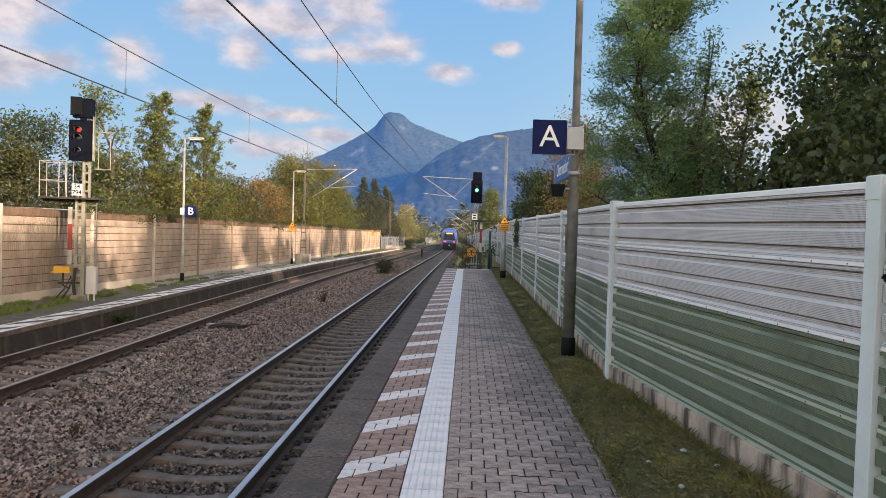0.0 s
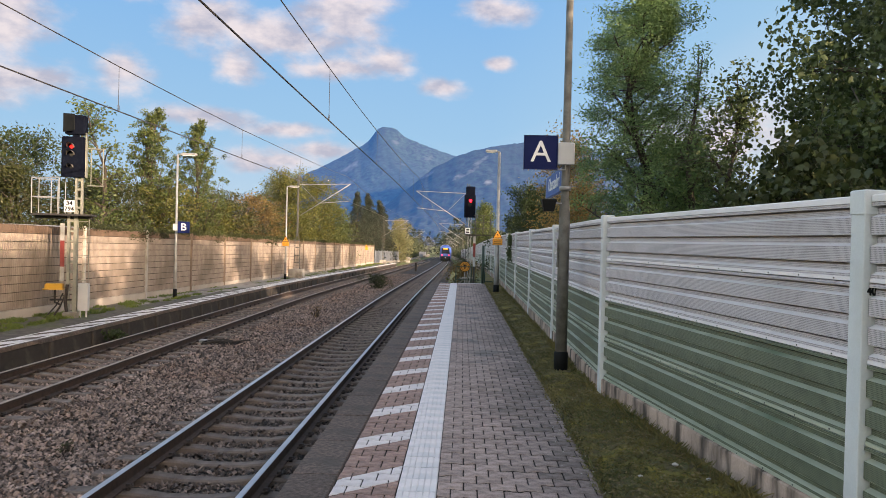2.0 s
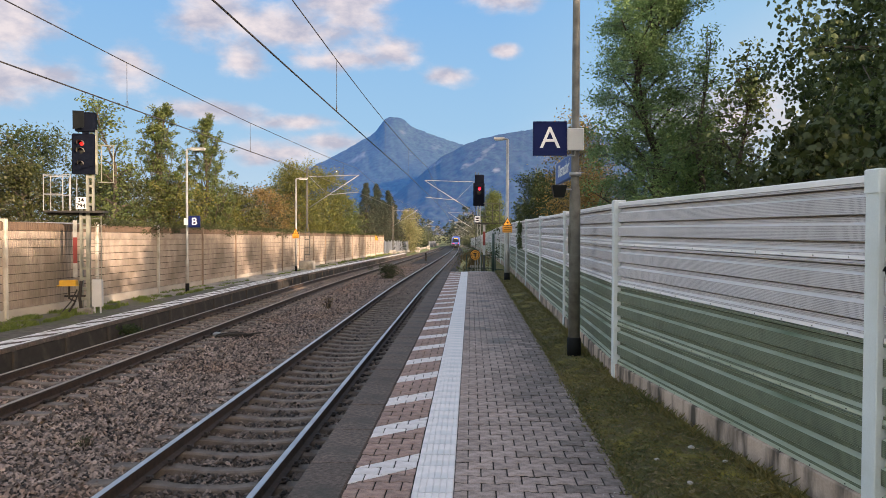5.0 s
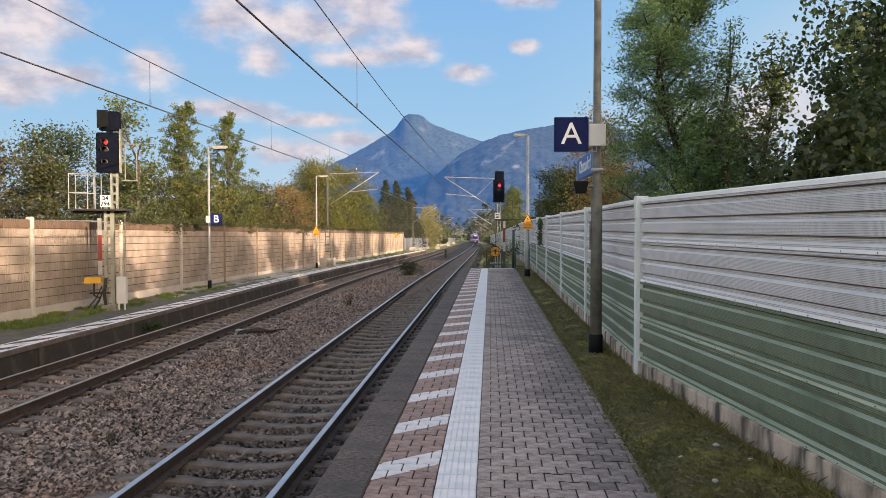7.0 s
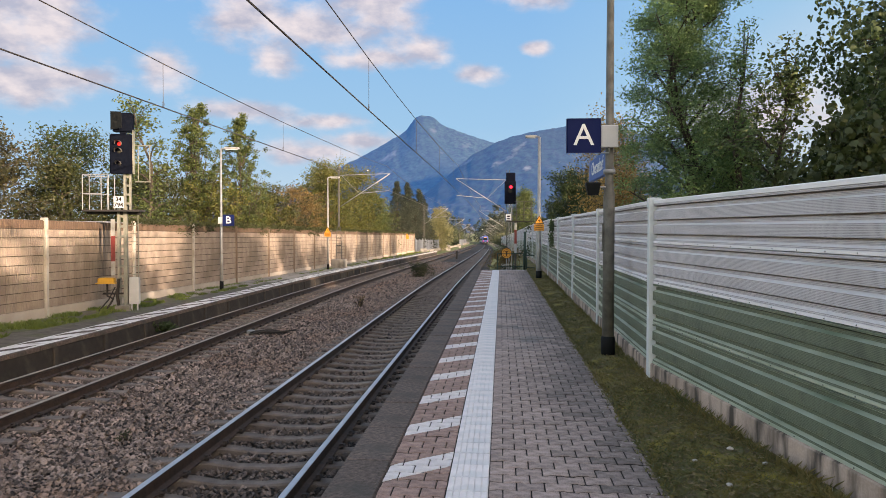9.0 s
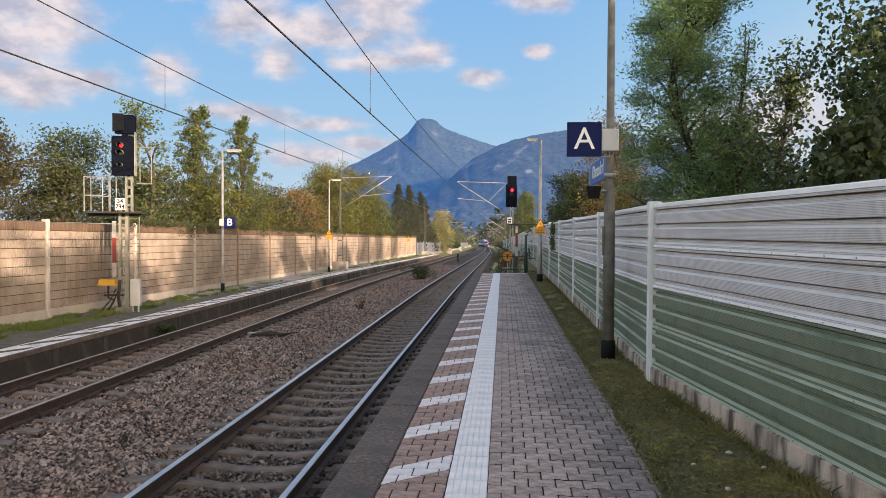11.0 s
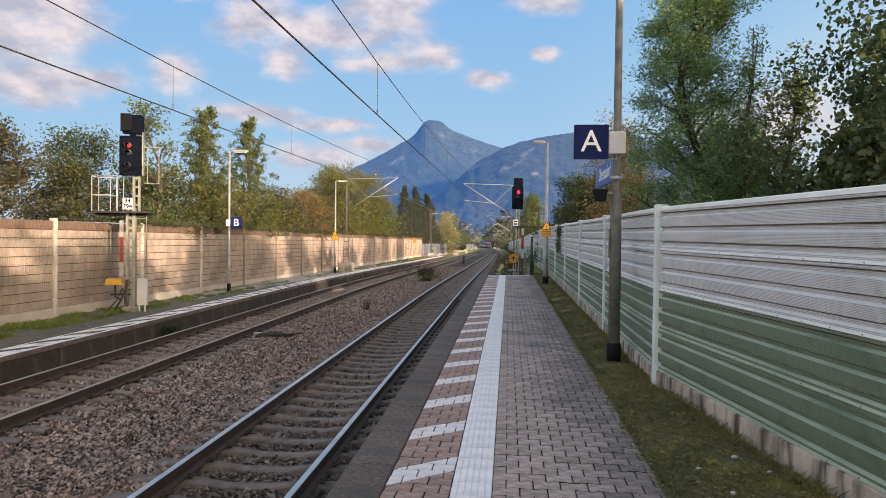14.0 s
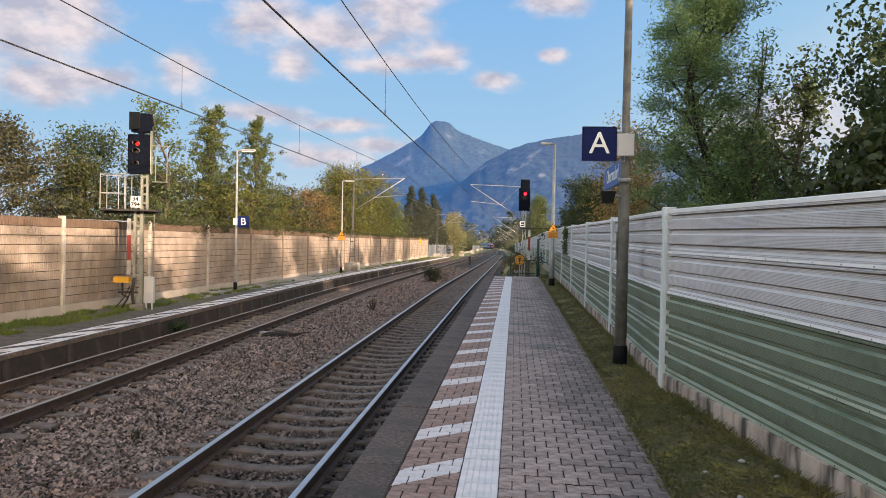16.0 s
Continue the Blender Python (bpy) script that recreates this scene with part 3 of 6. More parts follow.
# tactile tiles, each with six raised ribs
tile = Shape()
tile.box(-0.146, 0.146, -0.146, 0.146, -0.03, -0.004)
for i in range(6):
    x = -0.146 + 0.292 * i / 6
    tile.box(x + 0.003, x + 0.0457, -0.145, 0.145, -0.01, 0.003, c=0.003)
TILE_ME = tile.mesh("tactile_tile", TACTILE)
for i in range(121):
    part("tactile_tile", TILE_ME, None, platform, m=pose(-0.233, -2.4 + 0.3 * i, random.gauss(0, 0.0008)))
# edge blocks
block = Shape()
block.box(-0.185, 0.185, -0.497, 0.497, -0.2, 0.0, c=0.012)
BLOCK_ME = block.mesh("edge_block", EDGE)
for i in range(37):
    part("edge_block", BLOCK_ME, None, platform, m=pose(-1.055, -2.6 + i, random.gauss(0, 0.002)))
# white line across the far end
s = Shape()
s.box(-0.05, 1.05, PEND - 0.35, PEND - 0.2, -0.01, 0.006)
part("end_line", s, PAVER_WHITE, platform, "white painted line at the platform end")

# ---- verge between paving and noise barrier ----
def verge_height(X, Y):
    return -0.03 + 0.05 * np.clip((X - 1.2) / 0.4, 0, 1) + 0.02 * np.sin(X * 7 + Y * 2.1) * np.sin(Y * 1.3) + 0.008 * np.sin(X * 31 + Y * 7) * np.sin(Y * 23 + X * 5) + 0.005 * np.sin(X * 57 - Y * 11) * np.sin(Y * 49) + np.where(Y > 34.5, fall(Y), 0)

verge = part("verge", grid_mesh("verge", np.linspace(1.21, 3.2, 90), np.concatenate([np.linspace(-14, 3.8, 40), np.arange(4, 14, 0.05), np.arange(14, 36, 0.2), np.linspace(36.2, 60, 60)]), verge_height, GRASS_SOIL))
tagged(verge, "mossy grass verge with bare patches beside the paving", "verge", kind="structure")


def blades(n, xf, yf, zf, low, high, rng, lean=0.35, wide=0.006):
    x, y = xf(n), yf(n)
    z = zf(x, y)
    h = rng.uniform(low, high, n)
    a = rng.uniform(0, math.tau, n)
    w = wide * (1 + 0.06 * np.abs(y))
    dx, dy = np.cos(a) * w, np.sin(a) * w
    lx, ly = rng.normal(0, lean, n) * h, rng.normal(0, lean, n) * h
    v = np.stack([np.stack([x - dx, y - dy, z], -1), np.stack([x + dx, y + dy, z], -1),
                  np.stack([x + dx * 0.7 + lx * 0.4, y + dy * 0.7 + ly * 0.4, z + h * 0.6], -1), np.stack([x + lx, y + ly, z + h], -1)], 1)
    f = np.array([(0, 1, 2), (0, 2, 3)])[None] + (np.arange(n) * 4)[:, None, None]
    return v.reshape(-1, 3), f.reshape(-1, 3)


def tufts(rng, x0, x1, y0, y1, n):
    """Patchy spread of points."""
    cx, cy = rng.uniform(x0, x1, n // 85 + 1), y0 * (y1 / y0) ** rng.random(n // 85 + 1)
    k = rng.integers(0, len(cx), n)
    return np.clip(cx[k] + rng.normal(0, 0.09, n), x0, x1), cy[k] + rng.normal(0, 0.12, n)


rg = np.random.default_rng(7)
gxs, gys = tufts(rg, 1.2, 2.5, 4.3, 36, 90000)
keep = gxs < np.where(gys < 9.4, 1.80 + (9.4 - gys) * 0.112, 1.80)
gxs, gys = gxs[keep], gys[keep]
g1 = blades(len(gxs), lambda n: gxs, lambda n: gys, verge_height, 0.006, 0.030, rg, 1.1, 0.0030)
verge_grass = part("verge_grass", soup("verge_grass", *g1, BLADE))
tagged(verge_grass, "short uneven green grass and moss on the verge", "grass", kind="stuff")
# longer grass against the plinth, and broad-leaved weeds
ty = 4.3 * (30 / 4.3) ** (np.repeat(rg.random(170), 22) + rg.normal(0, 0.012, 3740))
tx = np.where(ty < 9.4, 1.80 + (9.4 - ty) * 0.112, 1.80) - np.abs(rg.normal(0.03, 0.05, 3740))
tall_grass = part("tall_grass", soup("tall_grass", *blades(3740, lambda n: tx, lambda n: ty, verge_height, 0.03, 0.10, rg, 0.5, 0.0018), BLADE))
tagged(tall_grass, "longer thin grass growing against the concrete plinth", "grass", kind="stuff")
wx, wy = np.repeat(rg.uniform(1.3, 2.3, 170), 12), np.repeat(4.5 * (16 / 4.5) ** rg.random(170), 12)
wx, wy = wx + rg.normal(0, 0.035, 2040), wy + rg.normal(0, 0.035, 2040)
inside = wx < np.where(wy < 9.4, 1.80 + (9.4 - wy) * 0.112, 1.80) - 0.03
wx, wy = wx[inside], wy[inside]
weeds = part("verge_weeds", soup("verge_weeds", *blades(len(wx), lambda n: wx, lambda n: wy, verge_height, 0.012, 0.035, rg, 1.3, 0.008), BLADE))
tagged(weeds, "low broad-leaved green weeds in the verge", "weeds", kind="stuff")
lx, ly = rg.uniform(1.15, 2.4, 5200), 4.3 * (34 / 4.3) ** rg.random(5200)
ok = lx < np.where(ly < 9.4, 1.80 + (9.4 - ly) * 0.112, 1.80)
lx, ly = lx[ok], ly[ok]
lv_, lf_ = blades(len(lx), lambda n: lx, lambda n: ly, lambda a, b: verge_height(a, b) + 0.012, 0.002, 0.010, rg, 4.0, 0.009)
litter = part("leaf_litter", soup("leaf_litter", lv_, lf_, LITTER))
tagged(litter, "small dry brown leaves scattered on the verge", "leaves", kind="stuff")
ex, ey = rg.normal(1.19, 0.03, 5000), 4.3 * (34 / 4.3) ** rg.random(5000)
edge_moss = part("paving_edge_weeds", soup("paving_edge_weeds", *blades(5000, lambda n: ex, lambda n: ey, lambda a, b: 0 * a - 0.005, 0.01, 0.035, rg, 0.9), BLADE))
tagged(edge_moss, "moss and weeds creeping over the paving's edge", "weeds", kind="stuff")


def pebble_shape(seed, r):
    """A worn, lopsided stone."""
    rp = np.random.default_rng(seed)
    sx, sy, sz = rp.uniform(0.8, 1.3), rp.uniform(0.7, 1.0), rp.uniform(0.6, 0.85)
    vs, fs = [], []
    for z, k in ((-0.3, 0.6), (0.15, 1.0), (0.55, 0.85), (0.85, 0.4)):
        for i in range(9):
            q = r * k * rp.uniform(0.85, 1.12)
            vs.append((sx * q * math.cos(math.tau * i / 9), sy * q * math.sin(math.tau * i / 9), sz * r * (z + rp.normal(0, 0.05))))
    for j in range(3):
        fs += [(9 * j + i, 9 * j + (i + 1) % 9, 9 * j + 9 + (i + 1) % 9, 9 * j + 9 + i) for i in range(9)]
    return Shape().add(vs, fs + [tuple(reversed(range(9))), tuple(range(27, 36))])


for k, (x, y) in enumerate(((1.53, 6.05), (2.02, 5.9), (1.62, 5.45), (1.86, 6.25))):
    ob = part("pebble", pebble_shape(50 + k, 0.020 + 0.004 * k), PEBBLE, m=pose(x, y, float(verge_height(x, y)) + 0.012, 0, 0, 40 * k))
    tagged(ob, "small pale stone lying in the grass", "stone", group="pale stones on the verge")
gr = np.random.default_rng(19)
gv, gf = [], []
for k in range(150):
    x, y = 1.18 - abs(gr.normal(0, 0.16)), 4.4 * (12 / 4.4) ** gr.random()
    v, f = stone_field(1, 0, 0.001, 1, 1.001, 0, 0.004, 0.011, gr)
    gv.append(v + (x, y - 1, 0.004))
    gf.append(f + 7 * k)
grit = part("paving_grit", soup("paving_grit", np.concatenate(gv), np.concatenate(gf), PEBBLE))
tagged(grit, "pale grit and small stones scattered on the paving's edge", "grit", kind="stuff")

# ---- noise barrier behind the platform: grey over green panels between steel posts ----
BASE_TOP, PANEL_H = 0.215, 0.485
POSTS = [(3.02, -0.1), (2.51, 4.62), (1.86, 9.36)] + [(1.87 + float(bend(y)), y) for y in np.arange(14.4, 240, 5.0)]
barrier = thing("wall_barrier", "grey and green metal noise barrier on a concrete plinth", "noise barrier", kind="structure")


def cassette(length, mat_, name):
    """One corrugated cassette along +y from 0, front towards -x."""
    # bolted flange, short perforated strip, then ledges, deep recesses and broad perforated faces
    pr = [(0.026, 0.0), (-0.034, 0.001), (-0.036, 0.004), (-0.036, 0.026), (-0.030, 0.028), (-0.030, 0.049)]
    perf_shade = [0, 0, 0, 0, 1, 0]
    # A narrow slot over each recess is added to read as a shadow line.
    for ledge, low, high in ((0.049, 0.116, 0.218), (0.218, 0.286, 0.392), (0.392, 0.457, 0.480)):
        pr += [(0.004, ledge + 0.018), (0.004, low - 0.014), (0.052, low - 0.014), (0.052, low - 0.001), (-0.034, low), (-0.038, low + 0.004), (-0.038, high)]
        # Slot walls and undersides take the darker perforated sheet to deepen their shade.
        perf_shade += [1, 1, 1, 1, 0, 1, 0]
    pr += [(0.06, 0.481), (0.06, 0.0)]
    perf_shade += [0, 0]
    s = Shape()
    n = len(pr)
    vs = [(a, y, u) for y in (0.0, length) for a, u in pr]
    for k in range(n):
        s.add([vs[k], vs[(k + 1) % n], vs[n + (k + 1) % n], vs[n + k]], [(0, 1, 2, 3)], perf_shade[k])
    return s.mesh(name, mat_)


CASSETTES = {}
BOLT_ME = Shape().tube([(0.002, 0, 0), (-0.004, 0, 0)], 0.0055, 6).mesh("bolt", MAST_GREY)
POST_ME = {}
for i in range(len(POSTS)):
    (x, y), z = POSTS[i], float(fall(POSTS[i][1]))
    nxt = POSTS[min(i + 1, len(POSTS) - 1)]
    ang = math.degrees(math.atan2(-(nxt[0] - x), nxt[1] - y)) if i < len(POSTS) - 1 else 0
    if i not in (0,):
        if "post" not in POST_ME:
            s = Shape()
            s.box(-0.072, 0.062, -0.068, 0.068, -0.3, 2.14, c=0.006)
            s.box(-0.080, 0.070, -0.076, 0.076, 2.08, 2.225, c=0.008)
            POST_ME["post"] = s.mesh("post", POST)
        part("post", POST_ME["post"], None, barrier, m=pose(x, y, z, 0, 0, ang if i > 1 else 5))
    if i == len(POSTS) - 1:
        break
    length = math.hypot(nxt[0] - x, nxt[1] - y) - 0.15
    key = round(length, 2)
    m = pose(x, y, z, 0, 0, ang) @ pose(0.0, 0.075, 0)
    if key not in CASSETTES:
        s = Shape()
        s.box(-0.044, 0.06, 0, length, BASE_TOP + 4 * PANEL_H - 0.004, BASE_TOP + 4 * PANEL_H + 0.040, c=0.008)
        b = Shape()
        b.box(-0.055, 0.07, -0.06, length + 0.06, -0.35, BASE_TOP, c=0.012)
        CASSETTES[key] = (cassette(length, [GREEN, GREEN_PERF_SHADE], "green_panel"), cassette(length, [SILVER, SILVER_PERF_SHADE], "grey_panel"), s.mesh("cap", SILVER), b.mesh("plinth", CONCRETE_BASE))
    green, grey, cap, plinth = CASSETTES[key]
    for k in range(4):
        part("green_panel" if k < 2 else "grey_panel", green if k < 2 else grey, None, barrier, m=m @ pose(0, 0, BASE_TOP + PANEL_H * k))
    if i in (1, 2):
        for k in range(4):
            for j in range(12):
                part("bolt", BOLT_ME, None, barrier, m=m @ pose(-0.036, length * (j + 0.5) / 12, BASE_TOP + PANEL_H * k + 0.014))
    part("cap", cap, None, barrier, m=m)
    part("plinth", plinth, None, barrier, m=m)
text("post_number", "40", 0.075, BLACK, barrier, pose(2.50, 4.547, 1.62, 90, 0, 5), squeeze=0.75)

# creeper hanging over the barrier
def leaf_cloud(centres, spread, per, size, rng, flat=0.5, aspect=0.55, lobed=False):
    """Leaves scattered round centres: a bent four-sided blade each."""
    c = np.repeat(np.asarray(centres, float), per, 0)
    n = len(c)
    p = c + rng.normal(0, 1, (n, 3)) * np.asarray(spread)
    d = rng.normal(0, 1, (n, 3)) * (1, 1, 0.6) + (0, 0, -0.35)
    d /= np.linalg.norm(d, axis=1, keepdims=True)
    r = rng.normal(0, 1, (n, 3)) * (1, 1, flat)
    w = np.cross(d, r)
    w /= np.linalg.norm(w, axis=1, keepdims=True) + 1e-9
    s = size * rng.uniform(0.55, 1.25, (n, 1))
    up = np.cross(w, d)
    if lobed:
        ring = [(-0.42, 0.0)] + [(0.62 * math.cos(a) * k, 0.62 * math.sin(a) * k) for a, k in ((-2.0, 0.80), (-1.15, 0.95), (-0.55, 0.60), (0.0, 1.12), (0.55, 0.60), (1.15, 0.95), (2.0, 0.80))]
        v = np.stack([p + d * s * a + w * s * b + up * s * (0.22 * abs(b) - 0.12 * a * a) for a, b in ring], 1)
        f = np.array([(0, k, k + 1) for k in range(1, 7)])[None] + (np.arange(n) * 8)[:, None, None]
        return v.reshape(-1, 3), f.reshape(-1, 3)
    v = np.stack([p - d * s * 0.5, p + w * s * aspect * 0.5 + up * s * 0.1, p + d * s * 0.5, p - w * s * aspect * 0.5 + up * s * 0.1], 1)
    f = np.array([(0, 1, 2), (0, 2, 3)])[None] + (np.arange(n) * 4)[:, None, None]
    return v.reshape(-1, 3), f.reshape(-1, 3)


rc = np.random.default_rng(11)
cs = np.stack([np.full(34, 1.76) + rc.normal(0, 0.03, 34), 26.5 + rc.normal(0, 0.22, 34), 2.08 - rc.random(34) ** 1.3 * 0.85], -1)
creeper = part("creeper", soup("creeper", *leaf_cloud(cs, (0.03, 0.09, 0.06), 16, 0.085, rc), LEAF_MAPLE))
tagged(creeper, "dark creeper hanging over the metal noise barrier", "creeper", kind="stuff")

# ---- platform beside the far track, with its noise wall ----
LEDGE = FAR - 1.66
lp = Shape()
lys = [y for y in STEPS if y < 112] + [112]
lp.sweep([(LEDGE - 3.2, -0.06), (LEDGE - 3.2, -0.9), (LEDGE - 0.14, -0.9), (LEDGE - 0.14, -0.06)], [line(y, 0, LEFT_Z) for y in lys])
left_platform = part("far_platform", lp, CONCRETE)
tagged(left_platform, "old low platform of gravel with a white-striped edge", "platform", kind="structure")
SLAB = Shape()
SLAB.box(-0.70, 0.0, -0.49, 0.49, -0.09, 0.0, c=0.012)
SLAB_ME = SLAB.mesh("edge_slab", EDGE)
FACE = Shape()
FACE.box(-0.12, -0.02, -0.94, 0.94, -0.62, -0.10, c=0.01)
FACE_ME = FACE.mesh("face_block", FACE_SHADE)
RIB = Shape()
RIB.box(-0.06, 0.03, -0.07, 0.07, -0.62, -0.10, c=0.01)
# Posts get a slightly lighter tone of the same painted shade.
RIB_ME = RIB.mesh("face_post", mat("shaded_face_post", (0.052, 0.043, 0.037), (0.028, 0.024, 0.021), 5, 0.95, 0.4))
for i in range(104):
    y = 8.0 + i
    part("edge_slab", SLAB_ME, None, left_platform, m=pose(*line(y, LEDGE, LEFT_Z + random.gauss(0, 0.003))))
    if i % 2 == 0:
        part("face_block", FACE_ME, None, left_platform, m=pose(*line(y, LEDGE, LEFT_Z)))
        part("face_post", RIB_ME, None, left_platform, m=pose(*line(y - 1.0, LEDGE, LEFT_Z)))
WORN_WHITE = mat("worn_white_line_paint", (0.74, 0.73, 0.71), (0.55, 0.54, 0.52), 6, 0.7, stain=(0.25, 0.23, 0.21), stain_scale=3.0, cover=0.08)
# slanting painted bars along the edge
st = Shape()
for i in range(84):
    y = 7.45 + i * 1.25
    z = LEFT_Z + float(fall(y)) + 0.010
    b = float(bend(y))
    x0, x1 = LEDGE - 0.60 + b, LEDGE - 0.07 + b
    st.add([(x0, y, z), (x1, y + 1.05, z), (x1, y + 1.80, z), (x0, y + 0.75, z)], [(0, 1, 2, 3)])
for y in np.arange(8, 112, 4.0):
    for near_edge, wide in ((0.012, 0.10), (0.56, 0.06)):
        a, b = line(y, LEDGE - near_edge, LEFT_Z + 0.013), line(y + 3.98, LEDGE - near_edge, LEFT_Z + 0.013)
        st.add([(a[0] - wide, a[1], a[2]), (a[0], a[1], a[2]), (b[0], b[1], b[2]), (b[0] - wide, b[1], b[2])], [(0, 1, 2, 3)])
part("edge_stripes", st, WORN_WHITE, left_platform, "worn white slanting bars")

def wall_fall(y):
    """The far wall steps down steadily along the line."""
    return -0.0108 * (np.asarray(y, float) - 19.0)


def left_verge(X, Y):
    side = np.clip((LEDGE - 0.7 - X) / 1.3, 0, 1)
    return LEFT_Z + fall(Y) * (1 - side) + np.minimum(wall_fall(Y), 0.06) * side - 0.02 + 0.035 * side + 0.02 * np.sin(X * 5 + Y) * np.sin(Y * 0.9)

LV = mat("gravel_and_weeds", (0.12, 0.105, 0.09), (0.045, 0.042, 0.034), 6, 0.95, 0.9, fine=45, stain=(0.06, 0.075, 0.022), stain_scale=0.9)
lv = part("far_verge", grid_mesh("far_verge", np.linspace(LEDGE - 3.6, LEDGE - 0.69, 18), np.linspace(4, 112, 240), left_verge, LV))
tagged(lv, "gravel and weeds behind the far platform edge", "verge", kind="structure")
rw = np.random.default_rng(15)
wx, wy = tufts(rw, LEDGE - 2.75, LEDGE - 1.5, 12, 112, 22000)
weeds = part("far_weeds", soup("far_weeds", *blades(22000, lambda n: wx, lambda n: wy, left_verge, 0.03, 0.11, rw, 0.5, 0.008), leaf_mat("bright_weeds", [(0.05, 0.10, 0.015), (0.09, 0.16, 0.02), (0.16, 0.19, 0.035)], 0.3)))
tagged(weeds, "bright green weeds along the foot of the far wall", "grass", kind="stuff")

WALL_X = LEDGE - 2.78
left_wall = thing("wall_far", "tan ribbed concrete noise wall with brown top courses", "noise wall", kind="structure")
COURSES, CH = 10, 0.232


def ribbed_panel(length):
    s = Shape()
    # Backing is darker than the ribs, with the groove shade in its colour.
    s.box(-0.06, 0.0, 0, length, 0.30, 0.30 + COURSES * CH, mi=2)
    n = int(length / 0.085)
    w = length / n
    for c in range(COURSES):
        z0, z1 = 0.30 + c * CH + 0.007, 0.30 + (c + 1) * CH - 0.013
        for k in range(n):
            y = k * w
            vs = [(0, y + 0.011, z0), (0, y + w - 0.011, z0), (0.034, y + w - 0.014, z0 + 0.004), (0.034, y + 0.014, z0 + 0.004),
                  (0, y + 0.011, z1), (0, y + w - 0.011, z1), (0.034, y + w - 0.014, z1 - 0.004), (0.034, y + 0.014, z1 - 0.004)]
            s.add(vs, [(3, 2, 6, 7), (0, 3, 7, 4), (2, 1, 5, 6), (4, 7, 6, 5), (0, 1, 2, 3)], 1 if c >= COURSES - 1 else 0)
    return s.mesh("ribbed_panel", [WALL_TAN, WALL_BROWN, mat("groove_shade_concrete", (0.085, 0.066, 0.05), (0.06, 0.046, 0.036), 4, 0.95)])


PANEL_ME = ribbed_panel(4.62)
s = Shape()
s.box(-0.09, 0.085, -0.055, 0.055, -0.4, 0.30 + COURSES * CH + 0.07, c=0.01)
WPOST_ME = s.mesh("wall_post", WALL_STEEL)
WPOST_DARK_ME = s.mesh("wall_post", mat("rusty_wall_post", (0.20, 0.14, 0.10), (0.13, 0.09, 0.065), 4, 0.7, 0.2))
s = Shape()
s.box(-0.08, 0.045, 0.0, 4.64, -0.4, 0.296, c=0.012)
WBASE_ME = s.mesh("wall_plinth", WALL_BASE)
WSTEP = 4.78
for i in range(22):
    y = 4.72 + WSTEP * i
    x, z = WALL_X + float(bend(y)), LEFT_Z - 0.02 + float(wall_fall(y))
    part("wall_post", WPOST_ME if i < 6 else WPOST_DARK_ME, None, left_wall, m=pose(x, y, z))
    if i < 21:
        grade = math.degrees(math.atan2(float(wall_fall(y + 4)) - float(wall_fall(y)), 4))
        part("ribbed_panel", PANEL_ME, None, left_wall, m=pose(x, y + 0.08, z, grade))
        part("wall_plinth", WBASE_ME, None, left_wall, m=pose(x, y + 0.07, z, grade))
# dry creeper along the wall's top
rv = np.random.default_rng(21)
cs = []
for i in range(900):
    y = rv.uniform(23, 103) if i % 3 else rv.uniform(23, 50)
    hang = rv.random() ** 3
    x, z = WALL_X + 0.02 + float(bend(y)), LEFT_Z + 2.62 + float(wall_fall(y))
    cs.append((x + rv.uniform(-0.2, 0.12), y, z + rv.uniform(-0.05, 0.12) - hang * 0.42 * (math.sin(y * 0.7) > 0.2) * (y < 60)))
vine = part("wall_creeper", soup("wall_creeper", *leaf_cloud(cs, (0.07, 0.2, 0.05), 24, 0.07, rv), LEAF_OLIVE))
tagged(vine, "dry olive creeper along the top of the tan wall", "creeper", kind="stuff")

# grey panel fence beyond the wall
fence = thing("slatted_fence", "grey metal fence of upright panels beyond the wall", "fence", kind="structure")
s = Shape()
s.box(-0.02, 0.02, -0.36, 0.36, -0.2, 2.0, c=0.008)
# Sheet colour is darkened to stand for the shade along this fence.
SLAT_ME = s.mesh("fence_panel", mat("shaded_blue_grey_sheet", (0.105, 0.120, 0.145), (0.075, 0.088, 0.105), 3, 0.6, piece=0.35))
for i in range(110):
    y = 105 + i * (0.95 if i < 60 else 2.4)
    part("fence_panel", SLAT_ME, None, fence, m=pose(*line(y, WALL_X + 0.2, LEFT_Z - 0.2 + random.uniform(-0.02, 0.02))) @ Matrix.Diagonal((1, 1.0 if i < 60 else 2.6, 1.08 if i % 5 == 0 else 0.98, 1)))
s = Shape()
s.sweep([(-0.08, -0.3), (0.1, -0.3), (0.1, 0.15), (-0.08, 0.15)], [line(y, WALL_X + 0.35, LEFT_Z) for y in np.arange(104, 250, 8)])
part("fence_plinth", s, CONCRETE, fence)


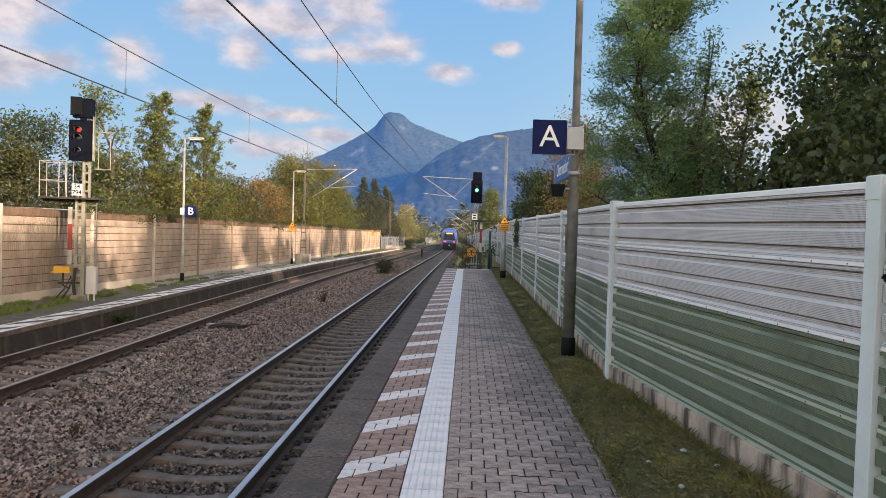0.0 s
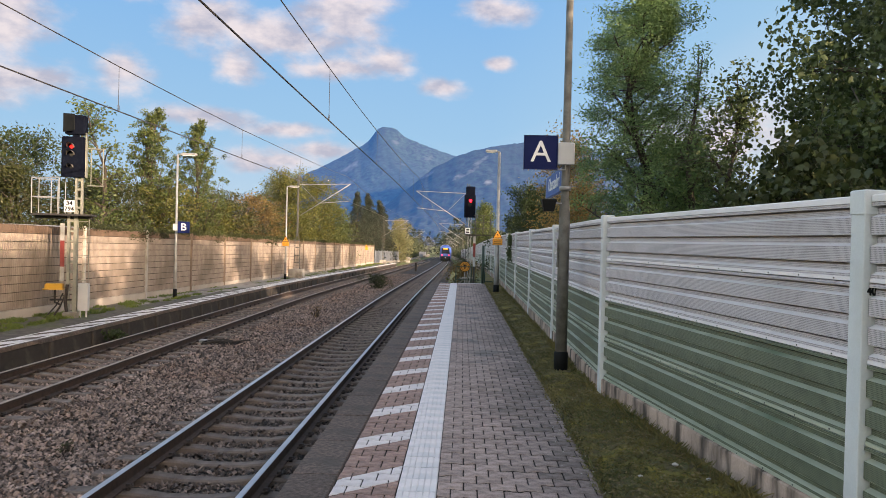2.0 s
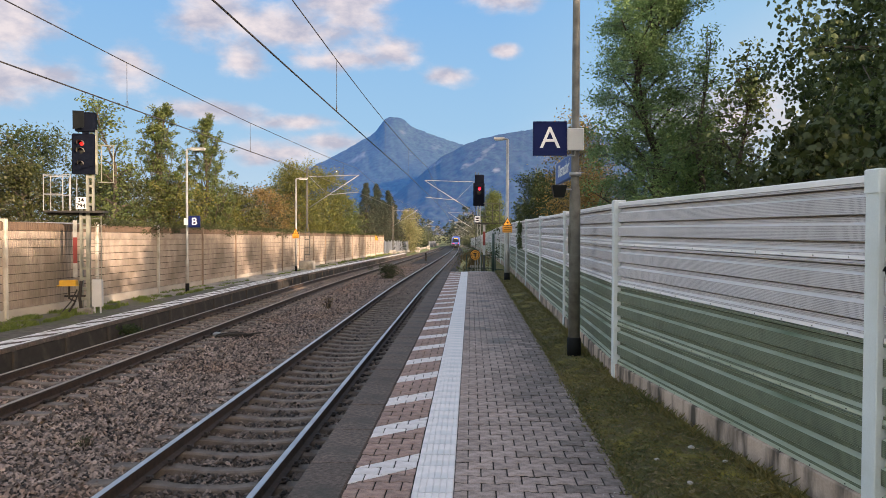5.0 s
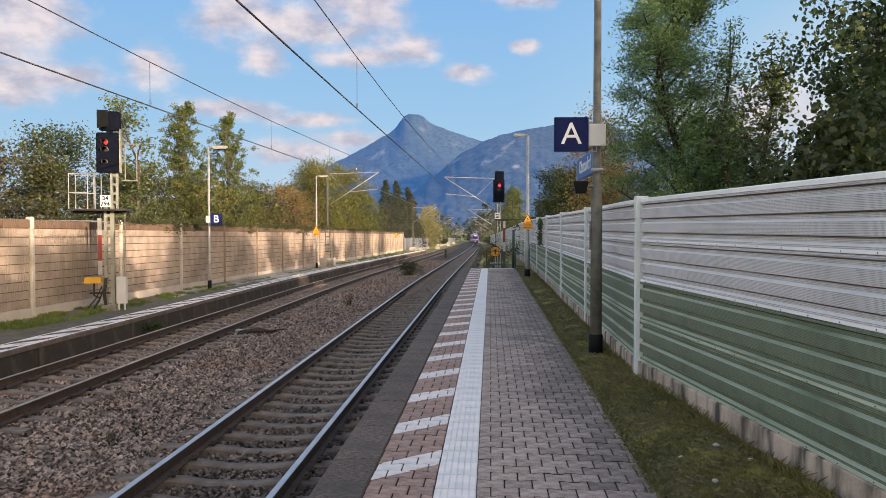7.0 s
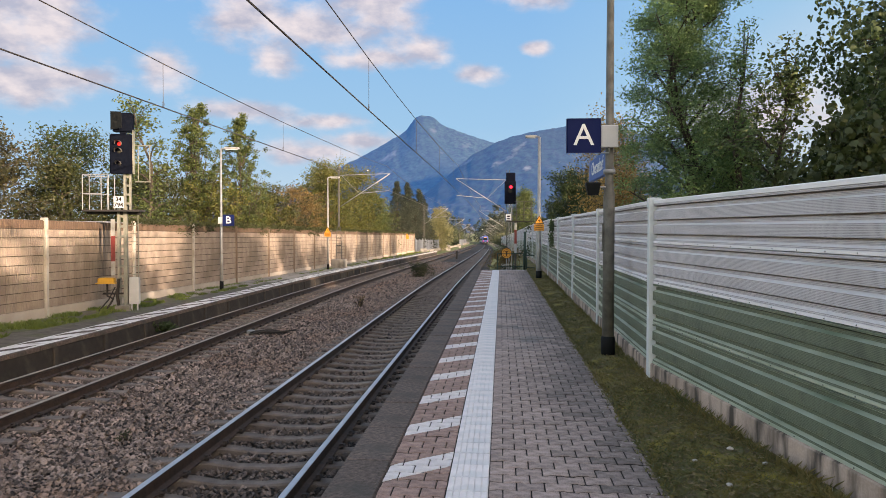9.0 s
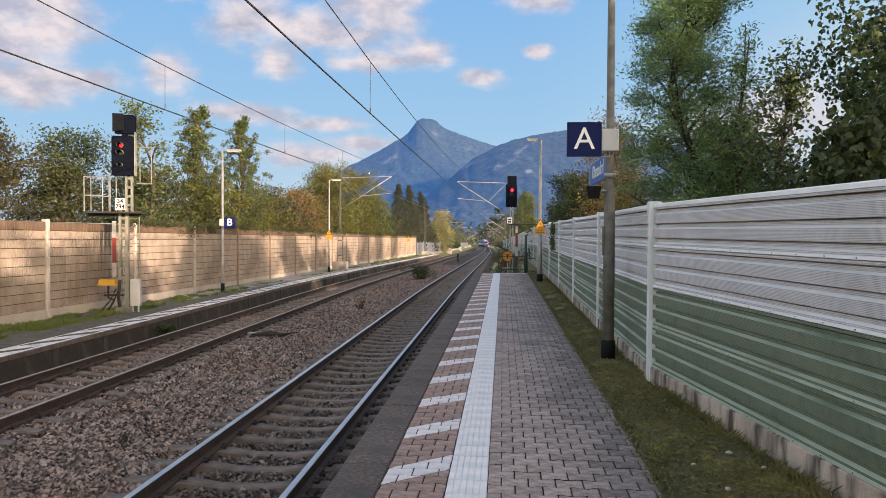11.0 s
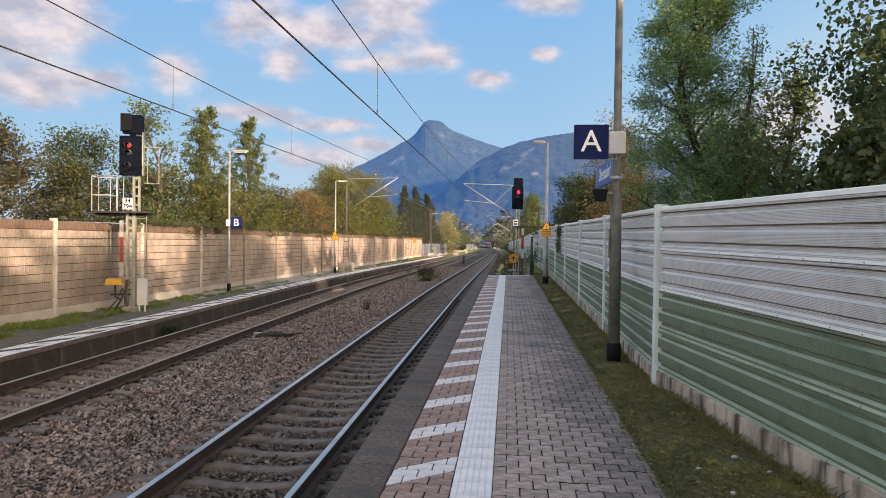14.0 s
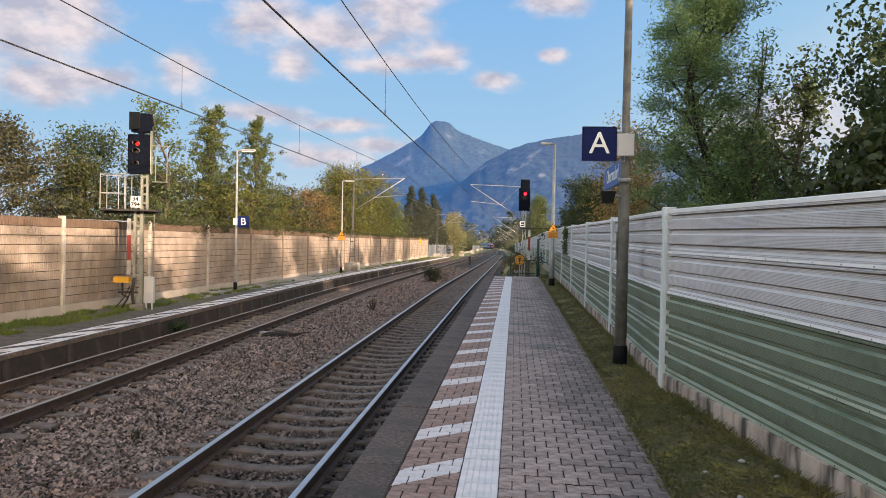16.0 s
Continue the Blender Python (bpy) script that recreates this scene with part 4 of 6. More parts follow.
# ---- lamps, signs ----
def lamp_post(x, y, z, h, label, arm=-0.75, r=0.06, material=GALV):
    t = thing("platform_lamp", label, "street lamp", pose(x, y, z), group="platform lamps")
    part("pole", Shape().tube([(0, 0, -0.1), (0, 0, 1.2), (0, 0, 1.25), (0, 0, h)], [r * 1.15, r * 1.1, r * 0.85, r * 0.6], 12), material, t, smooth=True)
    part("base_sleeve", Shape().tube([(0, 0, -0.1), (0, 0, 0.28)], r * 1.3, 12), BLACK, t, "black sleeve at the foot", smooth=True)
    s = Shape()
    s.tube([(0, 0, h), (arm * 0.3, 0, h + 0.03)], 0.03, 8)
    s.box(min(arm * 0.2, arm), max(arm * 0.2, arm), -0.11, 0.11, h - 0.01, h + 0.07, c=0.025)
    part("lamp_head", s, GALV, t, "flat grey lamp head")
    s = Shape()
    s.box(min(arm * 0.3, arm * 0.92), max(arm * 0.3, arm * 0.92), -0.09, 0.09, h - 0.035, h - 0.021)
    part("diffuser", s, WHITE, t)
    return t


def warn_sign(x, y, z, size, label):
    """Yellow plate under a triangle, facing the station."""
    t = thing("warning_sign", label, "warning sign", pose(x, y, z), group="warning signs")
    s = Shape()
    w, h = size * 0.5, size * 0.42
    s.box(-w, w, -0.012, 0.0, -h, h * 0.55, c=0.004)
    part("plate", s, ORANGE, t)
    def tri(k, y0, y1, zc):
        q = Shape()
        pts = [(-w * k, zc - 0.30 * size * k), (w * k, zc - 0.30 * size * k), (0, zc + 0.58 * size * k)]
        q.add([(a, y0, b) for a, b in pts] + [(a, y1, b) for a, b in pts], [(0, 1, 2), (5, 4, 3), (0, 3, 4, 1), (1, 4, 5, 2), (2, 5, 3, 0)])
        return q
    zc = h * 0.55 + 0.30 * size + 0.01
    part("triangle", tri(1.0, -0.014, 0.0, zc), BLACK, t, "black triangle border")
    part("triangle_face", tri(0.80, -0.019, -0.0145, zc), ORANGE, t)
    b = Shape()
    b.add([(0.02, -0.021, zc + 0.2 * size), (-0.05, -0.021, zc + 0.02 * size), (0.0, -0.021, zc + 0.02 * size), (-0.02, -0.021, zc - 0.16 * size), (0.05, -0.021, zc + 0.06 * size), (0.0, -0.021, zc + 0.06 * size)], [(0, 1, 2, 5), (5, 2, 3, 4)])
    part("bolt_mark", b, BLACK, t)
    for k in range(3):
        q = Shape()
        q.box(-w * 0.75, w * 0.75, -0.016, -0.012, -h * 0.7 + k * h * 0.42, -h * 0.60 + k * h * 0.42)
        part("text_bar", q, BLACK, t)
    return t


# tall pole with the section sign, the station name and a loudspeaker
main_pole = thing("platform_pole", "tall weathered grey steel pole in the grass verge", "pole", pose(1.55, 11.05, 0.02))
part("shaft", Shape().tube([(0, 0, -0.1), (0, 0, 2.3), (0, 0, 2.5), (0, 0, 7.6)], [0.088, 0.080, 0.060, 0.044], 16), POLE_GREY, main_pole, smooth=True)
part("base_sleeve", Shape().tube([(0, 0, -0.1), (0, 0, 0.25), (0, 0, 0.27)], [0.103, 0.103, 0.09], 16), BLACK, main_pole, "black rubber sleeve at the foot", smooth=True)
part("clamp", Shape().tube([(0, 0, 2.62), (0, 0, 2.68)], 0.088, 14), GALV, main_pole, smooth=True)
part("clamp", Shape().tube([(0, 0, 3.05), (0, 0, 3.09)], 0.084, 14), GALV, main_pole, smooth=True)
part("cable_guard", Shape().tube([(-0.09, -0.03, 1.5), (-0.09, -0.03, 1.9)], 0.014, 6), POLE_GREY, main_pole)

sign_a = thing("section_sign", "dark blue square sign with a white letter A", "sign", pose(1.165, 10.92, 3.17))
s = Shape()
s.box(-0.235, 0.235, -0.03, 0.03, -0.24, 0.24, c=0.008)
part("panel", s, SIGN_BLUE, sign_a)
s = Shape()
for q in ((-0.243, -0.235, -0.245, 0.245), (0.235, 0.243, -0.245, 0.245)):
    s.box(q[0], q[1], -0.034, 0.034, q[2], q[3])
s.box(-0.235, 0.235, -0.034, 0.034, 0.24, 0.248)
part("rim", s, SIGN_BLUE, sign_a)
text("letter", "A", 0.44, WHITE, sign_a, pose(0, -0.034, 0, 90, 0, 0))
s = Shape()
s.box(0.245, 0.485, -0.05, 0.06, -0.16, 0.15, c=0.012)
part("connection_box", s, BOX_GREY, sign_a, "pale grey connection box at the pole")
part("bracket", Shape().tube([(0.36, 0, -0.16), (0.36, 0, -0.24), (0.20, 0, -0.24)], 0.012, 6), GALV, sign_a)

name_sign = thing("station_name_sign", "blue station name sign with white lettering", "sign", pose(1.55, 12.15, 2.83))
s = Shape()
s.box(-0.035, 0.035, -1.08, 1.08, -0.175, 0.175, c=0.012)
part("panel", s, NAME_BLUE, name_sign)
text("lettering", "Oberaudorf", 0.30, WHITE, name_sign, pose(-0.038, 0, 0, 90, 0, -90))
for y in (-1.1, 1.08):
    s = Shape()
    s.box(-0.042, 0.042, y, y + 0.02, -0.18, 0.18)
    part("end_rim", s, BOX_GREY, name_sign)

speaker = thing("loudspeaker", "small dark horn loudspeaker on a pole bracket", "loudspeaker", pose(1.31, 11.0, 2.42))
s = Shape()
vs = []
for z, k in ((0.09, 1.0), (0.07, 1.05), (-0.09, 0.72)):
    vs += [(-0.10 * k, -0.09 * k, z), (0.10 * k, -0.09 * k, z), (0.10 * k, 0.09 * k, z), (-0.10 * k, 0.09 * k, z)]
s.add(vs, [(0, 1, 2, 3), (11, 10, 9, 8)] + [(r + i, r + 4 + i, r + 4 + (i + 1) % 4, r + (i + 1) % 4) for r in (0, 4) for i in range(4)])
part("horn", s, BLACK, speaker)
part("bracket", Shape().tube([(0.08, 0, 0.03), (0.27, 0.03, 0.03)], 0.012, 6), GALV, speaker)

lamp_post(1.40, 28.2, 0.0, 5.25, "slim galvanised platform lamp in the grass verge", -0.52, 0.085)
warn_sign(1.40, 28.06, 1.93, 0.368, "yellow electricity warning sign on the lamp pole")
lamp_post(-11.15, 29.3, LEFT_Z, 5.55, "slim galvanised lamp beside the tan wall", 0.75)
lamp_post(-10.95, 47.0, LEFT_Z + float(fall(47)), 5.75, "slim galvanised lamp further along the tan wall", 0.75)
warn_sign(-10.95, 46.9, 1.50, 0.400, "yellow warning sign on the lamp pole")
warn_sign(WALL_X + 0.13, 95.0, 0.75, 0.464, "yellow warning sign fixed to the tan wall")
sign_b = thing("section_sign", "dark blue square sign with a white letter B", "sign", pose(-10.80, 29.15, 2.16, 0, 0, 10))
s = Shape()
s.box(-0.225, 0.225, -0.03, 0.03, -0.225, 0.225, c=0.008)
part("panel", s, SIGN_BLUE, sign_b)
text("letter", "B", 0.40, WHITE, sign_b, pose(0, -0.034, 0, 90, 0, 0))
s = Shape()
s.box(-0.40, -0.235, -0.04, 0.06, -0.13, 0.13, c=0.01)
part("connection_box", s, BOX_GREY, sign_b)


# ---- light signals ----
def hood(s, x, y, z, r, depth):
    """A visor: an open half tube over a lens."""
    n = 12
    vs, fs = [], []
    for k in range(n + 1):
        a = math.pi * (-0.05 + 1.1 * k / n)
        c, q = math.cos(a), math.sin(a)
        vs += [(x + r * c, y, z + r * q), (x + r * c * 0.97, y - depth * (0.35 + 0.65 * max(0, q)), z + r * q * 0.97)]
    for k in range(n):
        fs.append((2 * k, 2 * k + 1, 2 * k + 3, 2 * k + 2))
    s.add(vs, fs)
    s.add([(a * 1.0, b, c + 0.006) for a, b, c in vs], [tuple(reversed(f)) for f in fs])


def disc(x, y, z, r, n=16):
    s = Shape()
    vs = [(x + r * math.cos(math.tau * k / n), y, z + r * math.sin(math.tau * k / n)) for k in range(n)]
    s.add(vs + [(x, y - r * 0.25, z)], [(k, (k + 1) % n, n) for k in range(n)])
    return s


def lattice(s, x0, x1, y0, y1, z0, z1, step, r=0.02, leg=0.028):
    for x in (x0, x1):
        for y in (y0, y1):
            s.box(x - leg, x + leg, y - leg, y + leg, z0, z1)
    n = max(1, int((z1 - z0) / step))
    for k in range(n):
        a, b = z0 + (z1 - z0) * k / n, z0 + (z1 - z0) * (k + 1) / n
        for y in (y0, y1):
            s.tube([(x0, y, a if k % 2 else b), (x1, y, b if k % 2 else a)], r, 5)


# signal beside the far track, turned a little away
sl = thing("light_signal", "tall railway light signal showing red, with service platform", "railway signal", pose(-10.98, 21.13, LEFT_Z + 0.03, 0, 0, 14), group="light signals")
s = Shape()
s.box(-0.2, 0.2, -0.2, 0.2, -0.3, 0.12, c=0.02)
part("footing", s, CONCRETE, sl)
s = Shape()
s.box(-0.14, -0.07, -0.07, 0.07, 0.1, 3.0)
s.box(0.03, 0.13, -0.07, 0.07, 0.1, 3.0)
for k in range(9):
    s.box(-0.07, 0.03, -0.05, 0.05, 0.35 + 0.29 * k, 0.42 + 0.29 * k)
part("mast", s, PALE_GREEN, sl)
s = Shape()
s.box(0.04, 0.10, -0.06, 0.06, 2.9, 3.98)
s.box(0.19, 0.25, -0.05, 0.05, 2.9, 3.98)
for k in range(4):
    s.box(0.09, 0.20, -0.04, 0.04, 3.05 + 0.26 * k, 3.11 + 0.26 * k)
part("bracket_frame", s, PALE_GREEN, sl)
for k, (a, b) in enumerate(((1.0, 1.40), (1.40, 2.14), (2.14, 2.62))):
    s = Shape()
    s.box(-0.31, -0.20, -0.09, -0.075, a, b)
    part("mast_board", s, RED if k == 1 else GALV, sl, "red and white striped mast board" if k == 1 else "")
s = Shape()
for k in range(8):
    s.box(0.13, 0.42, -0.012, 0.012, 1.0 + 0.24 * k, 1.016 + 0.24 * k)
s.tube([(0.42, 0, 0.9), (0.42, 0, 2.75)], 0.012, 5)
part("ladder", s, PALE_GREEN, sl)
s = Shape()
s.box(-0.31, 0.30, -0.16, 0.16, 3.94, 5.08, c=0.03)
part("signal_head", s, SIGNAL_BLUE, sl, "dark signal head")
s = Shape()
s.box(-0.24, 0.30, -0.10, 0.22, 5.16, 5.70, c=0.03)
s.box(-0.05, 0.12, -0.05, 0.05, 5.05, 5.20)
part("indicator_box", s, SIGNAL_BLUE, sl, "dark route indicator box")
s = Shape()
s.add([(-0.29, -0.10, 5.73), (0.05, -0.30, 5.70), (0.05, -0.30, 5.24), (-0.29, -0.10, 5.20), (-0.29, -0.085, 5.73), (0.06, -0.285, 5.70), (0.06, -0.285, 5.24), (-0.29, -0.085, 5.20)],
      [(0, 1, 2, 3), (7, 6, 5, 4), (0, 4, 5, 1), (2, 6, 7, 3), (1, 5, 6, 2), (0, 3, 7, 4)])
part("indicator_visor", s, BLACK, sl)
s = Shape()
s.box(0.305, 0.33, -0.1, 0.1, 3.94, 5.2)
part("edge_strip", s, PALE_GREEN, sl)
for z, r, m_ in ((4.79, 0.055, LENS_DIM), (4.57, 0.06, LENS_OFF), (4.22, 0.045, LENS_OFF)):
    q = Shape()
    hood(q, -0.06, -0.165, z, r * 1.7, 0.26)
    part("visor", q, POLE_GREY, sl)
    part("lens", disc(-0.04, -0.168, z, r), m_, sl, "lit red lens" if m_ is LENS_DIM else "dark lens", smooth=True)
s = Shape()
s.box(-1.02, 0.55, -0.35, 0.35, 2.84, 2.89)
s.box(-0.98, 0.48, -0.03, 0.03, 2.76, 2.84)
part("service_platform", s, UNDER, sl, "dark grated service platform")
for x in (-1.0, -0.50, -0.30):
    for y in (-0.33, 0.33):
        part("guard_post", Shape().tube([(x, y, 2.87), (x, y, 3.88)], 0.013, 6), GALV, sl)
for z in (3.35, 3.88):
    part("guard_rail", Shape().tube([(-0.50, -0.33, z), (-1.0, -0.33, z), (-1.0, 0.33, z), (-0.50, 0.33, z)], 0.013, 6), GALV, sl, "grey guard rail")
part("guard_rail", Shape().tube([(-0.30, -0.33, 3.90), (-0.50, -0.33, 3.90)], 0.017, 6), GALV, sl)
s = Shape()
for x in (0.42, 0.74):
    s.tube([(x, 0.1, 3.72), (x, 0.1, 4.78)], 0.014, 6)
s.tube([(0.32, 0.1, 4.78), (0.80, 0.1, 4.78)], 0.018, 6)
s.tube([(0.32, 0.1, 3.72), (0.76, 0.1, 3.72)], 0.018, 6)
part("side_rail", s, PALE_GREEN, sl)
s = Shape()
s.box(-0.15, 0.12, -0.40, -0.385, 2.94, 3.27)
plate = part("number_plate", s, BOX_GREY, sl, "white plate with black figures")
for words, z in (("34", 3.185), ("794", 3.025)):
    text("figures", words, 0.165, BLACK, plate, pose(-0.015, -0.406, z, 90, 0, 0))
s = Shape()
s.box(-0.66, -0.20, -0.24, 0.02, 0.78, 0.93, c=0.03)
s.box(-0.70, -0.16, -0.27, 0.05, 0.76, 0.79)
part("points_box", s, YELLOW, sl, "yellow weathered box on a stand")
s = Shape()
s.tube([(-0.42, -0.1, 0.76), (-0.42, -0.1, 0.4), (-0.27, 0, 0.3)], 0.03, 6)
s.tube([(-0.22, -0.05, 0.65), (-0.38, -0.1, 0.3), (-0.66, -0.15, -0.05)], 0.022, 6)
s.tube([(-0.17, 0.0, 0.6), (-0.30, -0.05, 0.25), (-0.48, -0.1, -0.05)], 0.03, 6)
s.tube([(-0.1, -0.1, 0.9), (-0.14, -0.12, 0.4), (-0.1, -0.1, 0.05)], 0.045, 6)
s.box(-0.55, 0.0, -0.1, 0.0, 0.44, 0.49)
part("cables_and_stand", s, DARK, sl)
s = Shape()
s.box(0.16, 0.44, -0.05, 0.15, 0.15, 0.93, c=0.015)
s.box(0.20, 0.24, 0.02, 0.06, -0.05, 0.16)
s.box(0.36, 0.40, 0.02, 0.06, -0.05, 0.16)
part("cabinet", s, BOX_GREY, sl, "small pale grey switch cabinet")

# signal past the platform end
SRX, SRY = 0.46, 38.2
sr = thing("light_signal", "railway light signal with service platform beyond the platform", "railway signal", pose(SRX, SRY, -0.75), group="light signals")
s = Shape()
lattice(s, -0.07, 0.07, -0.07, 0.07, 0.0, 3.9, 0.35, 0.012, 0.02)
part("mast", s, GALV, sr)
for k, (a, b) in enumerate(((1.35, 1.85), (1.85, 2.55), (2.55, 2.9))):
    s = Shape()
    s.box(0.20, 0.32, -0.12, -0.10, a, b)
    part("mast_board", s, RED if k == 1 else BOX_GREY, sr)
s = Shape()
s.box(0.21, 0.31, -0.1, 0.0, 0.0, 2.95, c=0.02)
part("board_post", s, MAST_GREY, sr)
s = Shape()
s.box(-0.30, 0.27, -0.15, 0.15, 3.85, 5.0, c=0.03)
part("signal_head", s, SIGNAL_BLUE, sr, "dark signal head")
s = Shape()
s.box(-0.22, 0.24, -0.12, 0.15, 4.98, 5.42, c=0.03)
part("indicator_box", s, SIGNAL_BLUE, sr)
part("red_lens", disc(0.02, -0.156, 4.70, 0.075), LENS_RED, sr, "round red lens", smooth=True)
part("green_lens", disc(-0.02, -0.156, 4.50, 0.085), LENS_GREEN, sr, "round green lens", smooth=True)
# Added cover: hides one glowing lens at a time to switch the signal.
switch_cover = Shape()
switch_cover.tube([(0, -0.19, 0), (0, -0.2, 0)], 0.105, 20)
blade = part("lens_switch_cover", switch_cover, BLACK, sr, "round black cover added to switch the lenses")
s = Shape()
hood(s, 0.02, -0.156, 4.70, 0.13, 0.2)
part("visor", s, BLACK, sr)
s = Shape()
s.box(-0.20, 0.5, -0.3, 0.3, 2.92, 3.0)
part("service_platform", s, UNDER, sr)
for x in (0.30, 0.68, 1.05):
    for y in (-0.28, 0.28):
        part("guard_post", Shape().tube([(x, y, 3.0), (x, y, 3.95)], 0.016, 6), MAST_GREY, sr)
for z in (3.3, 3.6, 3.95):
    part("guard_rail", Shape().tube([(0.2, -0.28, z), (1.05, -0.28, z), (1.05, 0.28, z)], 0.016, 6), MAST_GREY, sr)
s = Shape()
s.box(0.5, 1.1, -0.3, 0.3, 2.95, 3.0)
part("cage_floor", s, UNDER, sr)
s = Shape()
s.box(-0.22, 0.02, -0.33, -0.315, 3.02, 3.32)
plate = part("number_plate", s, WHITE, sr)
for z in (3.22, 3.10):
    q = Shape()
    q.box(-0.18, -0.02, -0.338, -0.331, z - 0.035, z + 0.035)
    part("text_bar", q, BLACK, plate)

# ---- railing and round sign at the platform end ----
rail = thing("end_railing", "dark green steel railing with gate at the platform end", "railing", pose(0, 34.6, 0))
for x in (-0.16, 0.55, 1.02):
    part("railing_post", Shape().tube([(x, 0, -0.9), (x, 0, 0.72)], 0.022, 6), GREEN_STEEL, rail)
for z in (0.12, 0.72):
    part("rail_bar", Shape().tube([(-0.16, 0, z), (1.02, 0, z)], 0.02, 6), GREEN_STEEL, rail)
part("gate_post", Shape().tube([(1.06, -0.6, -0.2), (1.06, -0.6, 1.72)], 0.055, 10), GREEN_STEEL, rail, smooth=True)
s = Shape()
s.tube([(1.12, -0.6, 0.1), (1.12, -1.3, 0.1), (1.12, -1.4, 0.5), (1.12, -1.3, 0.9), (1.12, -0.6, 0.95)], 0.028, 6)
s.tube([(1.1, -0.6, 0.65), (1.5, -0.6, 0.65)], 0.02, 6)
s.tube([(1.1, -0.6, 0.1), (1.5, -0.6, 0.1)], 0.02, 6)
part("gate", s, GREEN_STEEL, rail)
s = Shape()
s.box(-0.16, 1.3, 0.2, 2.5, -1.0, -0.35)
part("end_wall", s, CONCRETE, rail)

round_sign = thing("round_sign", "round orange track sign with a black T-shaped mark", "sign", pose(0.26, 36.6, 0.66))
part("post", Shape().tube([(0, 0.03, -1.7), (0, 0.03, -0.1)], 0.025, 6), GALV, round_sign)
part("rim", Shape().tube([(0, 0, 0), (0, 0.02, 0)], 0.26, 24), BLACK, round_sign)
part("face", Shape().tube([(0, -0.008, 0), (0, -0.001, 0)], 0.235, 24), ORANGE, round_sign)
part("ring", Shape().tube([(0, -0.012, 0), (0, -0.009, 0)], 0.185, 24), BLACK, round_sign)
part("inner_face", Shape().tube([(0, -0.016, 0), (0, -0.013, 0)], 0.165, 24), ORANGE, round_sign)
s = Shape()
s.box(-0.09, 0.09, -0.022, -0.017, 0.05, 0.10)
s.box(-0.03, 0.03, -0.022, -0.017, -0.12, 0.05)
part("mark", s, BLACK, round_sign)

# ---- overhead line ----
MASTS = [50 + 57 * k for k in range(-2, 9)]


def catenary_mast(x, y, z, track_x, tall, lattice_foot, label):
    """A mast with its cantilever reaching over the track."""
    t = thing("catenary_mast", label, "catenary mast", pose(x, y, z), group="catenary masts")
    reach = track_x - x
    sgn = 1 if reach > 0 else -1
    s = Shape()
    s.box(-0.45, 0.45, -0.45, 0.45, -0.5, 0.62, c=0.03)
    part("footing", s, CONCRETE, t)
    s = Shape()
    if lattice_foot:
        for x in (-1, 1):
            s.tube([(0.19 * x, 0, 0.6), (0.13 * x, 0, 2.6), (0.045 * x, 0, 2.9), (0.045 * x, 0, tall)], 0.022, 6)
        for z in (1.0, 1.5, 2.0, 2.5):
            s.box(-0.165, 0.165, -0.02, 0.02, z, z + 0.06)
        s.box(-0.04, 0.04, -0.05, 0.05, 2.8, tall)
    else:
        lattice(s, -0.09, 0.09, -0.09, 0.09, 0.6, tall, 0.6, 0.012, 0.018)
    part("lattice_mast", s, MAST_GREY, t)
    s = Shape()
    top, low, tip = 6.25, 4.15, (reach * 1.06, 0, 6.35)
    s.tube([(0.1 * sgn, 0, top), tip], 0.022, 7)
    part("top_tube", s, ARM_GREY, t)
    part("strut", Shape().tube([(0.1 * sgn, 0, low), tip], 0.030, 8), ARM_GREY, t, smooth=True)
    part("steady_arm", Shape().tube([(reach * 0.42, 0, 5.03), (reach * 1.04, 0, 5.22)], 0.022, 7), ARM_GREY, t)
    part("stay", Shape().tube([(reach * 0.05, 0, top), (reach * 0.42, 0, 5.03)], 0.009, 5), ARM_GREY, t)
    return t


for k, y in enumerate(MASTS):
    if y < 0:
        continue
    b, f = float(bend(y)), float(fall(y))
    catenary_mast(-10.9 + b, y, LEFT_Z + f - 0.1, FAR + b, 6.9, k == 2, "galvanised lattice catenary mast beside the far track")
    catenary_mast(0.45 + b, y + 0.6, RAIL_Z + f - 0.2, NEAR + b, 6.9, False, "galvanised lattice catenary mast beside the near track")


def wire_set(x, label):
    t = thing("overhead_wires", label, "overhead wire", kind="structure")
    zc = RAIL_Z + (5.25 if x == NEAR else 5.36)
    hang = 1.13 if x == NEAR else 0.98
    contact, carrier = [], []
    for a, b in zip(MASTS, MASTS[1:]):
        mid, half = (a + b) / 2, (b - a) / 2
        for k in range(12):
            y = a + (b - a) * k / 12
            off = 0.10 * math.sin(math.pi * (y - 50) / 57)
            u = (y - mid) / half
            contact.append(line(y, x + off, zc))
            carrier.append(line(y, x + off, zc + hang + 0.62 * u * u))
        for k in range(6):
            y = a + (b - a) * (k + 0.5) / 6
            if y > 160:
                continue
            u = (y - mid) / half
            off = 0.10 * math.sin(math.pi * (y - 50) / 57)
            p, q = line(y, x + off, zc), line(y, x + off, zc + hang + 0.62 * u * u)
            s = Shape().tube([q, p], 0.006, 5)
            s.tube([(p[0], p[1] + 0.06 * math.sin(w), p[2] + 0.07 + 0.07 * math.cos(w)) for w in np.linspace(0, math.tau, 9)], 0.005, 4)
            part("dropper", s, WIRE, t)
    part("contact_wire", Shape().tube(contact, 0.014, 6), WIRE, t)
    part("carrier_wire", Shape().tube(carrier, 0.011, 6), WIRE, t)


wire_set(NEAR, "dark overhead wires above the near track")
wire_set(FAR, "dark overhead wires above the far track")


